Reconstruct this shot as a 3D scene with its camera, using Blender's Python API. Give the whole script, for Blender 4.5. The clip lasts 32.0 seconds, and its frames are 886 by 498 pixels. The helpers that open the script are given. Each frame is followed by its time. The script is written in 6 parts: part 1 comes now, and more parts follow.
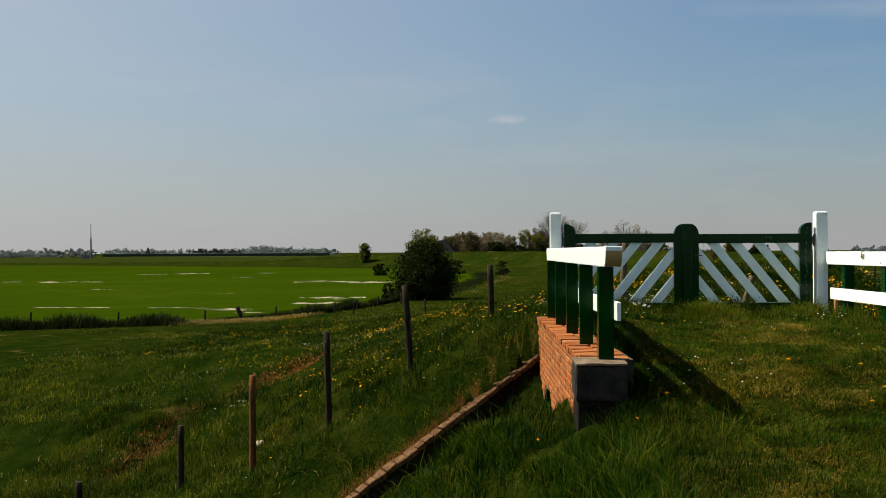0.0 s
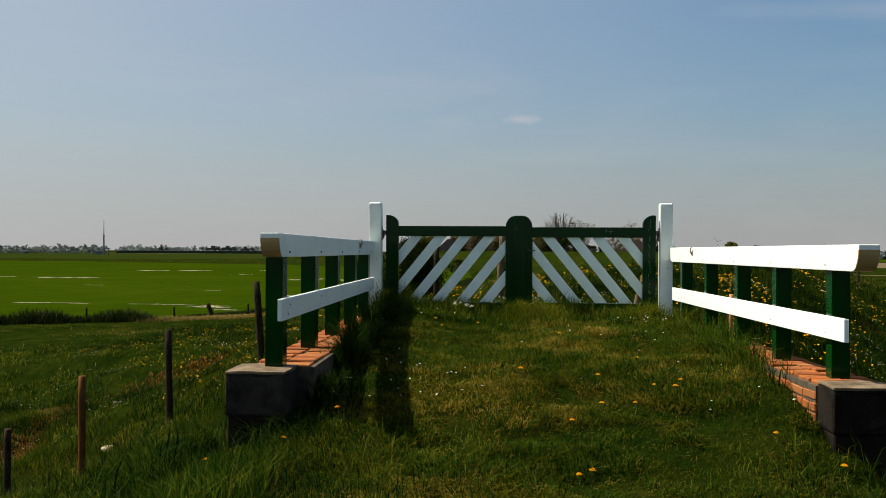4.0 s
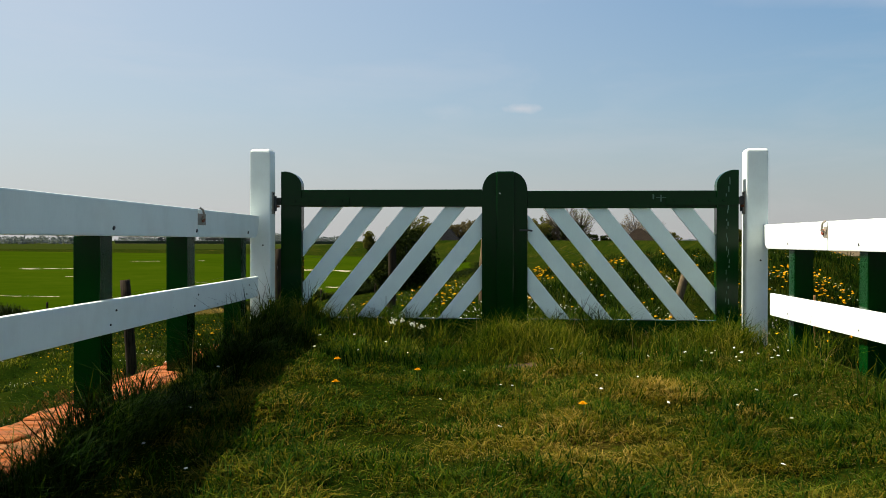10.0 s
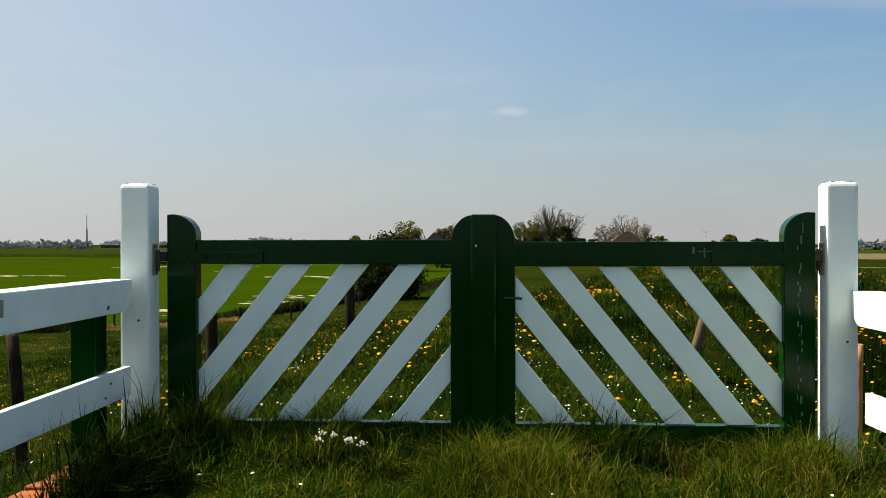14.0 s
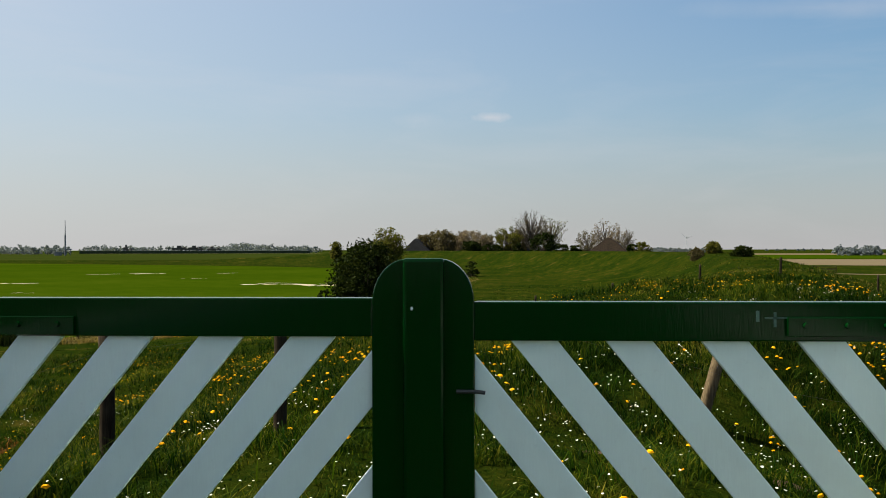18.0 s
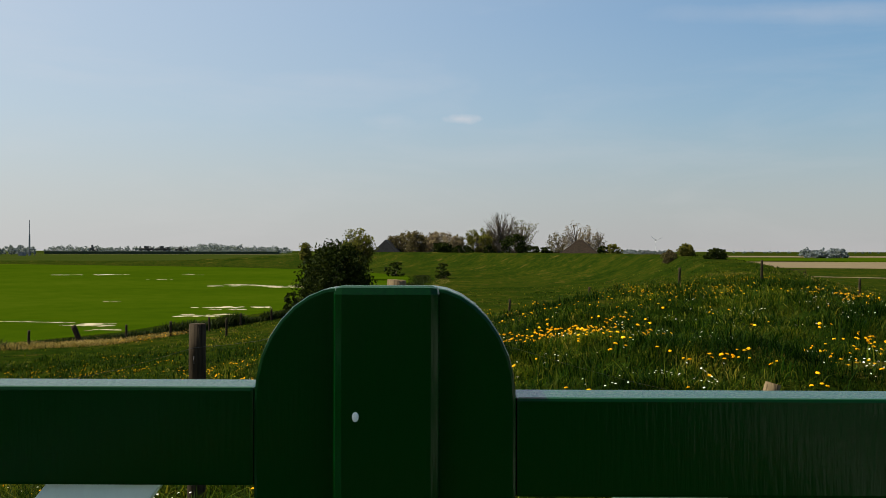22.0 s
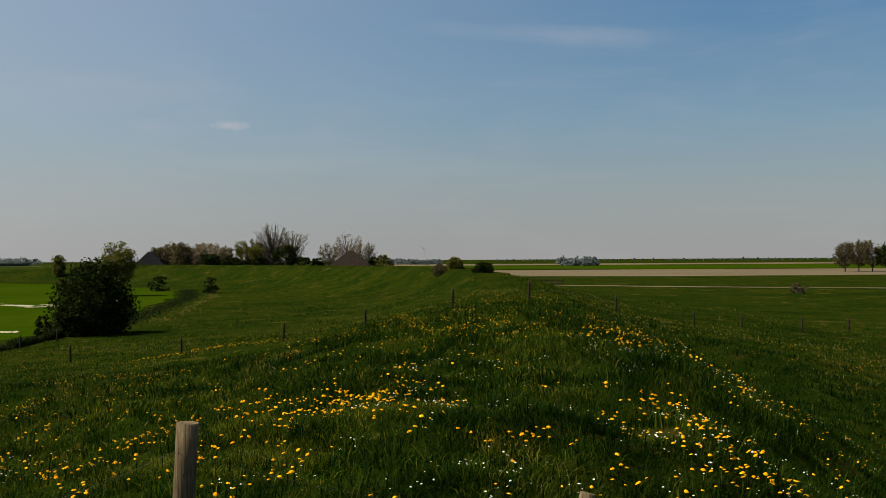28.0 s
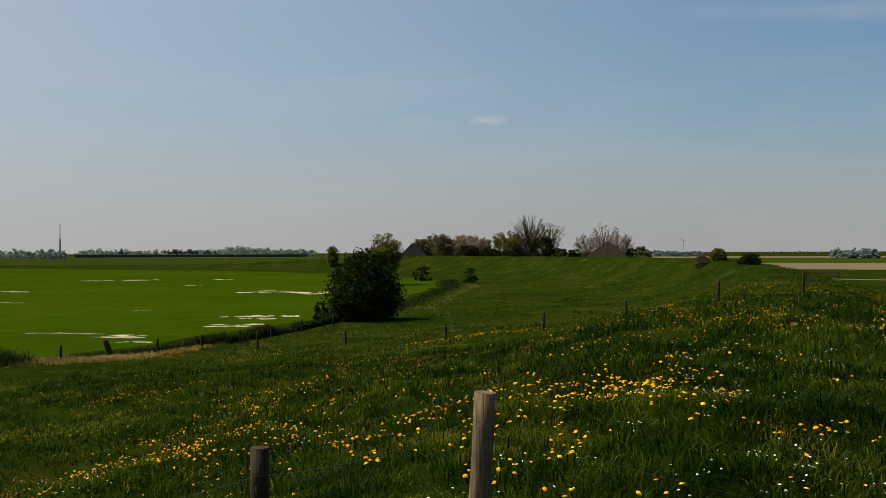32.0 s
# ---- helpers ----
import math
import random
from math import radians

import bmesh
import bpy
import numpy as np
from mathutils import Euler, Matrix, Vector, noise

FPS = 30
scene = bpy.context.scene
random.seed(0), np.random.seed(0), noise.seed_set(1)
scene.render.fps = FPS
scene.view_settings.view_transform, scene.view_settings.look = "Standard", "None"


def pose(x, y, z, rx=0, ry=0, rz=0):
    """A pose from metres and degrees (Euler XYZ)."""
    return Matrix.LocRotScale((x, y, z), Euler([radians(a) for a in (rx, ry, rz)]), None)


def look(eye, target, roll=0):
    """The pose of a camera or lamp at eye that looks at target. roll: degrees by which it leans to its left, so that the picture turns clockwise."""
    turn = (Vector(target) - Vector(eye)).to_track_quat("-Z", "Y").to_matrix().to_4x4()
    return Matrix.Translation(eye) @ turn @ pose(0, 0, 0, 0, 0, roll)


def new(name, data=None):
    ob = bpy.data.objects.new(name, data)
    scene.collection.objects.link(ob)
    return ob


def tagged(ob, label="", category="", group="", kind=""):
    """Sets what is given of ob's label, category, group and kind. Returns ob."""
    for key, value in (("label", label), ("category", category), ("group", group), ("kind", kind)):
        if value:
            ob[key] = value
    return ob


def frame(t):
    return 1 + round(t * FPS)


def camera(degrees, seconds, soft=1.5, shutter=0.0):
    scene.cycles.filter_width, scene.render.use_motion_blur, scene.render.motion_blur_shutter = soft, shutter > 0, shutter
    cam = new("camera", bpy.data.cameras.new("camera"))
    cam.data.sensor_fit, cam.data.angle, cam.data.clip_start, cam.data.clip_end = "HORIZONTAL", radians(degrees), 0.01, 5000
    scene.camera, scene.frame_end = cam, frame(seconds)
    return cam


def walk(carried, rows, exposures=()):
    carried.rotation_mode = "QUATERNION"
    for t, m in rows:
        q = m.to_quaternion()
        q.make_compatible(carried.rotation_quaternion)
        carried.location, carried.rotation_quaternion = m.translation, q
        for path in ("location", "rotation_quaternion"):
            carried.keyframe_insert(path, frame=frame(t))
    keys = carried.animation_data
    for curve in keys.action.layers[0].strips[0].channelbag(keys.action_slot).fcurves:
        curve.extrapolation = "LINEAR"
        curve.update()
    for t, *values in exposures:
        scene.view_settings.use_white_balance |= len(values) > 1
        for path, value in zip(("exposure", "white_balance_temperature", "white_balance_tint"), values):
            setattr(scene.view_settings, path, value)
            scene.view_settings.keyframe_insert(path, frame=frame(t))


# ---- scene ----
cam = camera(50.5, 32.0, soft=0.75)
PATH = [
    (0, (-2.287, -11.952, 0.977), (-2.415, -9.957, 0.982), -0.3),
    (0.5, (-1.809, -11.681, 0.982), (-1.881, -9.682, 0.985), -0.3),
    (1, (-1.39, -11.409, 0.978), (-1.443, -9.41, 0.974), -0.4),
    (1.5, (-0.969, -11.228, 0.97), (-0.988, -9.228, 0.97), -0.4),
    (2, (-0.567, -11.111, 0.96), (-0.575, -9.111, 0.964), -0.1),
    (2.5, (-0.328, -10.968, 0.953), (-0.335, -8.968, 0.956), 0.0),
    (3, (-0.131, -10.941, 0.945), (-0.162, -8.942, 0.949), 0.0),
    (3.5, (-0.057, -10.922, 0.925), (-0.186, -8.927, 0.933), 0.1),
    (5.5, (0.086, -9.468, 0.862), (-0.096, -7.477, 0.845), 0.3),
    (6, (0.097, -9.03, 0.885), (-0.088, -7.039, 0.868), 0.1),
    (6.5, (0.099, -8.5, 0.901), (-0.075, -6.507, 0.883), 0.1),
    (7, (0.056, -7.989, 0.886), (-0.11, -5.996, 0.867), 0.1),
    (7.5, (0.051, -7.643, 0.88), (-0.105, -5.649, 0.857), -0.1),
    (8, (0.179, -7.346, 0.891), (0.0, -5.354, 0.864), -0.0),
    (8.5, (0.146, -7.141, 0.893), (-0.023, -5.149, 0.869), -0.0),
    (9, (0.109, -6.848, 0.846), (-0.052, -4.855, 0.828), 0.2),
    (9.5, (0.086, -6.635, 0.848), (-0.071, -4.641, 0.832), 0.1),
    (10, (0.092, -6.336, 0.843), (-0.068, -4.343, 0.825), 0.1),
    (10.5, (0.108, -6.119, 0.841), (-0.05, -4.125, 0.818), -0.1),
    (11, (0.102, -5.812, 0.886), (-0.055, -3.818, 0.868), -0.0),
    (11.5, (0.05, -5.582, 0.895), (-0.098, -3.588, 0.882), 0.1),
    (12, (0.035, -5.296, 0.999), (-0.123, -3.302, 0.983), 0.2),
    (12.5, (0.025, -5.1, 1.044), (-0.131, -3.106, 1.027), -0.0),
    (13, (0.066, -4.832, 1.086), (-0.086, -2.838, 1.071), -0.3),
    (13.5, (0.112, -4.644, 1.134), (-0.032, -2.649, 1.12), -0.2),
    (15.5, (0.098, -3.826, 1.21), (-0.018, -1.829, 1.206), -0.1),
    (16, (0.137, -3.582, 1.219), (0.02, -1.586, 1.215), -0.1),
    (16.5, (0.169, -3.406, 1.25), (0.055, -1.409, 1.247), -0.0),
    (17, (0.182, -3.183, 1.289), (0.072, -1.186, 1.288), 0.1),
    (17.5, (0.185, -3.018, 1.297), (0.079, -1.021, 1.296), 0.1),
    (18, (0.194, -2.819, 1.333), (0.098, -0.821, 1.333), -0.1),
    (18.5, (0.21, -2.663, 1.339), (0.132, -0.665, 1.341), -0.1),
    (19, (0.225, -2.412, 1.345), (0.169, -0.413, 1.345), -0.0),
    (19.5, (0.226, -2.227, 1.367), (0.177, -0.227, 1.369), -0.1),
    (20, (0.205, -1.993, 1.368), (0.161, 0.006, 1.37), 0.1),
    (20.5, (0.174, -1.759, 1.351), (0.133, 0.24, 1.353), 0.2),
    (21, (0.138, -1.536, 1.363), (0.099, 0.464, 1.366), 0.2),
    (21.5, (0.106, -1.364, 1.346), (0.07, 0.635, 1.348), 0.2),
    (22, (0.085, -1.12, 1.346), (0.052, 0.88, 1.349), 0.1),
    (22.5, (0.067, -1.009, 1.391), (0.036, 0.991, 1.395), -0.0),
    (23, (0.018, -0.859, 1.455), (-0.016, 1.141, 1.457), 0.2),
    (23.5, (-0.023, -0.733, 1.488), (-0.059, 1.266, 1.494), 0.3),
    (24, (-0.071, -0.602, 1.546), (-0.109, 1.398, 1.554), 0.2),
    (24.5, (-0.073, -0.56, 1.579), (-0.108, 1.44, 1.588), -0.1),
    (25, (-0.063, -0.526, 1.608), (-0.083, 1.473, 1.623), -0.2),
    (25.5, (-0.051, -0.478, 1.651), (0.002, 1.521, 1.672), -0.4),
    (26, (-0.037, -0.446, 1.737), (0.151, 1.545, 1.761), -0.6),
    (26.5, (-0.017, -0.436, 1.803), (0.332, 1.533, 1.827), -1.2),
    (28.5, (-0.118, -0.584, 1.946), (0.333, 1.364, 1.967), -0.3),
    (29, (-0.179, -0.581, 1.937), (0.206, 1.382, 1.957), -0.3),
    (29.5, (-0.228, -0.537, 1.927), (0.007, 1.449, 1.944), -0.0),
    (30, (-0.246, -0.454, 1.9), (-0.165, 1.545, 1.915), -0.3),
    (30.5, (-0.23, -0.453, 1.898), (-0.264, 1.546, 1.91), -0.3),
    (31, (-0.221, -0.465, 1.895), (-0.29, 1.534, 1.906), -0.3),
    (31.5, (-0.229, -0.441, 1.861), (-0.31, 1.557, 1.87), -0.3),
    (32, (-0.247, -0.49, 1.846), (-0.335, 1.508, 1.852), -0.2),
]
walk(cam, [(t, look(eye, target, roll)) for t, eye, target, roll in PATH], [(0, 0.58), (3.5, 0.58), (7, 0.8), (9, 0.92), (21, 0.92), (24, 0.78), (26.5, 0.6), (28.5, 0.42), (29.3, 0.42), (30.5, 0.5), (32, 0.53)])

# ---- world, sun ----
SUN_AZ, SUN_EL = 79.0, 53.0          # degrees left of ahead (+y), above the horizon
sun_dir = Vector((-math.sin(radians(SUN_AZ)) * math.cos(radians(SUN_EL)), math.cos(radians(SUN_AZ)) * math.cos(radians(SUN_EL)), math.sin(radians(SUN_EL))))
sun = new("sun", bpy.data.lights.new("sun", "SUN"))
sun.data.energy, sun.data.angle, sun.data.color = 6.2, radians(0.55), (1.0, 0.92, 0.76)
sun.matrix_world = look((0, 0, 60), Vector((0, 0, 60)) - sun_dir)


def node(tree, kind, **values):
    n = tree.nodes.new(kind)
    for key, value in values.items():
        n.inputs[key.replace("_", " ")].default_value = value
    return n


def math_node(tree, op, a, b=None, c=None, clamp=False):
    n = tree.nodes.new("ShaderNodeMath")
    n.operation, n.use_clamp = op, clamp
    for k, v in enumerate((a, b, c)):
        if v is None:
            continue
        if isinstance(v, (int, float)):
            n.inputs[k].default_value = v
        else:
            tree.links.new(v, n.inputs[k])
    return n.outputs[0]


def mix_node(tree, fac, a, b, blend="MIX"):
    n = tree.nodes.new("ShaderNodeMix")
    n.data_type, n.blend_type, n.clamp_factor = "RGBA", blend, True
    for slot, v in ((0, fac), (6, a), (7, b)):
        if isinstance(v, (int, float)):
            n.inputs[slot].default_value = v
        elif isinstance(v, tuple):
            n.inputs[slot].default_value = (*v[:3], 1.0)
        else:
            tree.links.new(v, n.inputs[slot])
    return n.outputs[2]


def ramp_node(tree, fac, stops):
    n = tree.nodes.new("ShaderNodeValToRGB")
    while len(n.color_ramp.elements) < len(stops):
        n.color_ramp.elements.new(0.5)
    for e, (p, c) in zip(n.color_ramp.elements, stops):
        e.position, e.color = p, (c, c, c, 1) if isinstance(c, (int, float)) else (*c, 1)
    tree.links.new(fac, n.inputs[0])
    return n.outputs[0]


def noise_node(tree, vector, scale, detail=4.0, rough=0.55, out=0, distortion=0.0):
    n = node(tree, "ShaderNodeTexNoise", Scale=scale, Detail=detail, Roughness=rough, Distortion=distortion)
    tree.links.new(vector, n.inputs["Vector"])
    return n.outputs[out]


world = bpy.data.worlds.new("sky")
scene.world = world
world.use_nodes = True
wt = world.node_tree
wt.nodes.clear()
sky = wt.nodes.new("ShaderNodeTexSky")
sky.sky_type, sky.sun_disc = "NISHITA", False
sky.sun_elevation, sky.sun_rotation = radians(SUN_EL), radians(-SUN_AZ)
sky.air_density, sky.dust_density, sky.ozone_density = 1.15, 0.8, 2.4
sky.altitude = 0.0
coord = wt.nodes.new("ShaderNodeTexCoord").outputs["Generated"]
sep = wt.nodes.new("ShaderNodeSeparateXYZ")
wt.links.new(coord, sep.inputs[0])


def puff(px, pz, rx, rz, strength, scale):
    """A small ragged cloud round the direction (px, 1, pz)."""
    u = math_node(wt, "MULTIPLY", math_node(wt, "SUBTRACT", math_node(wt, "DIVIDE", sep.outputs[0], math_node(wt, "MAXIMUM", sep.outputs[1], 0.05)), px), 1 / rx)
    v = math_node(wt, "MULTIPLY", math_node(wt, "SUBTRACT", math_node(wt, "DIVIDE", sep.outputs[2], math_node(wt, "MAXIMUM", sep.outputs[1], 0.05)), pz), 1 / rz)
    r = math_node(wt, "SQRT", math_node(wt, "ADD", math_node(wt, "MULTIPLY", u, u), math_node(wt, "MULTIPLY", v, v)))
    ragged = math_node(wt, "ADD", r, math_node(wt, "MULTIPLY", math_node(wt, "SUBTRACT", noise_node(wt, coord, scale, 5.0), 0.5), 1.6))
    body = math_node(wt, "SUBTRACT", 1.0, ragged, clamp=True)
    return math_node(wt, "MULTIPLY", body, strength, clamp=True)


stretch = wt.nodes.new("ShaderNodeMapping")
stretch.inputs["Scale"].default_value = (1.6, 1.0, 7.0)
stretch.inputs["Rotation"].default_value = (0.0, radians(-14), 0.0)
wt.links.new(coord, stretch.inputs[0])
veil = ramp_node(wt, noise_node(wt, stretch.outputs[0], 2.3, 6.0, 0.6, distortion=0.4), [(0.48, 0.0), (0.75, 0.35)])
clouds = math_node(wt, "ADD", math_node(wt, "ADD", puff(0.004, 0.140, 0.026, 0.0055, 0.42, 60.0), puff(-0.075, 0.138, 0.03, 0.008, 0.10, 50.0)), math_node(wt, "ADD", math_node(wt, "MULTIPLY", veil, 0.35), math_node(wt, "ADD", puff(0.34, 0.252, 0.15, 0.016, 0.20, 9.0), puff(-0.10, 0.178, 0.09, 0.012, 0.08, 12.0))), clamp=True)
haze = ramp_node(wt, sep.outputs[2], [(0.0, 0.90), (0.06, 0.72), (0.14, 0.34), (0.24, 0.10), (0.36, 0.0)])
air = mix_node(wt, haze, mix_node(wt, 1.0, sky.outputs[0], (0.63, 1.05, 1.25), "MULTIPLY"), (5.2, 5.05, 5.08))
toward = wt.nodes.new("ShaderNodeVectorMath")
toward.operation = "DOT_PRODUCT"
wt.links.new(coord, toward.inputs[0])
toward.inputs[1].default_value = sun_dir
glow = math_node(wt, "MULTIPLY", math_node(wt, "POWER", math_node(wt, "MAXIMUM", toward.outputs["Value"], 0.0), 1.15), 1.0, clamp=True)
air = mix_node(wt, glow, air, (8.0, 7.9, 7.9))
cloudy = mix_node(wt, clouds, air, (8.2, 7.7, 7.8))
bg = wt.nodes.new("ShaderNodeBackground")
bg.inputs["Strength"].default_value = 0.050
wt.links.new(cloudy, bg.inputs["Color"])
wt.links.new(bg.outputs[0], wt.nodes.new("ShaderNodeOutputWorld").inputs[0])


# ---- materials ----
def material(name):
    m = bpy.data.materials.new(name)
    m.use_nodes = True
    t = m.node_tree
    return m, t, t.nodes["Principled BSDF"]


def position(t):
    return t.nodes.new("ShaderNodeNewGeometry").outputs["Position"]


def bump(t, bsdf, height, strength=0.3, distance=0.01):
    b = node(t, "ShaderNodeBump", Strength=strength, Distance=distance)
    t.links.new(height, b.inputs["Height"])
    t.links.new(b.outputs[0], bsdf.inputs["Normal"])


def paint(name, colour, dirt, rough=0.35, coat=0.0, dirt_amount=0.5, brush=(60, 60, 6)):
    m, t, b = material(name)
    p = t.nodes.new("ShaderNodeTexCoord").outputs["Object"]
    mp = t.nodes.new("ShaderNodeMapping")
    mp.inputs["Scale"].default_value = brush
    t.links.new(p, mp.inputs[0])
    grain = noise_node(t, mp.outputs[0], 3.0, 5.0)
    stain = ramp_node(t, noise_node(t, position(t), 5.0, 6.0, 0.62), [(0.46, 0.0), (0.78, 1.0)])
    spots = ramp_node(t, noise_node(t, position(t), 55.0, 3.0, 0.6), [(0.64, 0.0), (0.72, 1.0)])
    worn = math_node(t, "MULTIPLY", math_node(t, "MAXIMUM", stain, math_node(t, "MULTIPLY", spots, 0.6)), dirt_amount, clamp=True)
    col = mix_node(t, worn, colour, dirt)
    col = mix_node(t, math_node(t, "MULTIPLY", grain, 0.25), col, tuple(c * 0.75 for c in colour))
    t.links.new(col, b.inputs["Base Color"])
    t.links.new(math_node(t, "ADD", rough - 0.08, math_node(t, "MULTIPLY", grain, 0.22)), b.inputs["Roughness"])
    b.inputs["Coat Weight"].default_value = coat
    b.inputs["Coat Roughness"].default_value = 0.06
    bump(t, b, grain, 0.25, 0.002)
    return m


M = {}
M["white"] = paint("white_paint", (0.75, 0.82, 0.78), (0.42, 0.43, 0.38), 0.38, 0.15, 0.28)
M["green"] = paint("green_paint", (0.0004, 0.025, 0.0028), (0.0014, 0.024, 0.004), 0.10, 0.0, 0.3)
M["green"].node_tree.nodes["Principled BSDF"].inputs["Specular IOR Level"].default_value = 0.15
M["ochre"] = paint("bare_end_grain", (0.42, 0.27, 0.10), (0.20, 0.12, 0.05), 0.7, 0.0, 0.6)
M["slat"] = paint("slat_paint", (0.74, 0.87, 0.81), (0.47, 0.52, 0.49), 0.45, 0.0, 0.25)
M["iron"] = paint("dark_iron", (0.03, 0.032, 0.03), (0.10, 0.05, 0.03), 0.5, 0.0, 0.5)
M["zinc"] = paint("zinc_bracket", (0.26, 0.23, 0.18), (0.12, 0.07, 0.04), 0.5, 0.0, 0.7)
M["scuff"] = paint("scuffed_green", (0.07, 0.15, 0.10), (0.03, 0.08, 0.05), 0.5, 0.0, 0.6)
M["rust"] = paint("rusty_steel", (0.22, 0.05, 0.02), (0.09, 0.03, 0.015), 0.8, 0.0, 0.6)


def brick_material():
    m, t, b = material("fired_brick")
    rnd = t.nodes.new("ShaderNodeObjectInfo").outputs["Random"]
    p = position(t)
    base = ramp_node(t, rnd, [(0.0, (0.19, 0.052, 0.014)), (0.35, (0.31, 0.095, 0.024)), (0.7, (0.24, 0.072, 0.018)), (1.0, (0.33, 0.135, 0.045))])
    grime = ramp_node(t, noise_node(t, p, 9.0, 6.0, 0.65), [(0.45, 0.0), (0.72, 0.75)])
    col = mix_node(t, grime, base, (0.10, 0.065, 0.035))
    moss = ramp_node(t, noise_node(t, p, 3.1, 5.0, 0.6), [(0.60, 0.0), (0.74, 0.5)])
    t.links.new(mix_node(t, moss, col, (0.10, 0.10, 0.045)), b.inputs["Base Color"])
    b.inputs["Roughness"].default_value = 0.9
    b.inputs["Specular IOR Level"].default_value = 0.1
    bump(t, b, noise_node(t, p, 140.0, 6.0, 0.7), 0.6, 0.006)
    return m


def rough_material(name, dark, light, scale, rough=0.9, relief=0.4, fine=120.0):
    m, t, b = material(name)
    p = position(t)
    k = noise_node(t, p, scale, 7.0, 0.62)
    f = noise_node(t, p, fine, 4.0, 0.6)
    mixk = math_node(t, "ADD", math_node(t, "MULTIPLY", k, 0.7), math_node(t, "MULTIPLY", f, 0.3))
    t.links.new(mix_node(t, ramp_node(t, mixk, [(0.36, 0.0), (0.64, 1.0)]), dark, light), b.inputs["Base Color"])
    b.inputs["Roughness"].default_value = rough
    b.inputs["Specular IOR Level"].default_value = 0.08
    bump(t, b, mixk, relief, 0.012)
    return m


M["brick"] = brick_material()
M["mortar"] = rough_material("lime_mortar", (0.035, 0.028, 0.020), (0.10, 0.08, 0.055), 14.0)
M["concrete"] = rough_material("weathered_concrete", (0.050, 0.036, 0.022), (0.20, 0.15, 0.10), 9.0, 0.9, 0.7)
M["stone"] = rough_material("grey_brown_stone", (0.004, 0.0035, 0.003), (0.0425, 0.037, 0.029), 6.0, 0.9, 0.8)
# near-black copy of the stone: shade on the walls' faces put into colour
M["block"] = rough_material("shade_dark_stone", (0.003, 0.0025, 0.002), (0.016, 0.013, 0.009), 8.0, 0.9, 0.5)
M["wallcap"] = rough_material("crumbling_brick_cap", (0.040, 0.018, 0.008), (0.15, 0.085, 0.04), 16.0, 0.95, 0.8, 60.0)
M["soil"] = rough_material("dry_soil", (0.024, 0.0144, 0.0084), (0.0624, 0.0408, 0.024), 5.0, 1.0, 0.6, 40.0)


def wood_material(name, dark, light, rough=0.85):
    m, t, b = material(name)
    p = t.nodes.new("ShaderNodeTexCoord").outputs["Object"]
    mp = t.nodes.new("ShaderNodeMapping")
    mp.inputs["Scale"].default_value = (40, 40, 2.2)
    t.links.new(p, mp.inputs[0])
    grain = noise_node(t, mp.outputs[0], 2.0, 6.0, 0.6)
    blotch = noise_node(t, position(t), 6.0, 4.0)
    f = math_node(t, "ADD", math_node(t, "MULTIPLY", grain, 0.65), math_node(t, "MULTIPLY", blotch, 0.35))
    t.links.new(mix_node(t, ramp_node(t, f, [(0.35, 0.0), (0.66, 1.0)]), dark, light), b.inputs["Base Color"])
    b.inputs["Roughness"].default_value = rough
    b.inputs["Specular IOR Level"].default_value = 0.04
    bump(t, b, grain, 0.7, 0.006)
    return m


M["post"] = wood_material("weathered_post_wood", (0.0288, 0.02016, 0.01152), (0.1656, 0.126, 0.072))
M["darkpost"] = wood_material("dark_post_wood", (0.008, 0.006, 0.004), (0.042, 0.032, 0.020))
M["brownpost"] = wood_material("rusty_brown_post_wood", (0.05, 0.020, 0.006), (0.15, 0.068, 0.020))
M["stake"] = wood_material("orange_stake_wood", (0.26, 0.11, 0.035), (0.50, 0.25, 0.09))
M["bark"] = wood_material("tree_bark", (0.05, 0.04, 0.03), (0.16, 0.13, 0.10))


def leaf_material(name, colours, translucent=0.35, rough=0.6, spec=0.015, patch_scale=0.9):
    """Thin leaf or blade: diffuse and light passing through, a tint for each piece."""
    m, t, b = material(name)
    g = t.nodes.new("ShaderNodeNewGeometry")
    patch = math_node(t, "MULTIPLY_ADD", noise_node(t, g.outputs["Position"], patch_scale, 5.0, 0.6), 2.4, -0.7, clamp=True)
    tone = math_node(t, "ADD", math_node(t, "MULTIPLY", g.outputs["Random Per Island"], 0.55), math_node(t, "MULTIPLY", patch, 0.45))
    n = len(colours)
    col = ramp_node(t, tone, [(0.15 + 0.72 * (k / (n - 1)) ** 0.8, c) for k, c in enumerate(colours)])
    t.links.new(col, b.inputs["Base Color"])
    b.inputs["Roughness"].default_value = rough
    b.inputs["Specular IOR Level"].default_value = spec
    tr = t.nodes.new("ShaderNodeBsdfTranslucent")
    t.links.new(mix_node(t, 1.0, col, (1.0, 1.0, 0.6), "MULTIPLY"), tr.inputs[0])
    mx = t.nodes.new("ShaderNodeMixShader")
    mx.inputs[0].default_value = translucent
    t.links.new(b.outputs[0], mx.inputs[1])
    t.links.new(tr.outputs[0], mx.inputs[2])
    t.links.new(mx.outputs[0], t.nodes["Material Output"].inputs["Surface"])
    return m


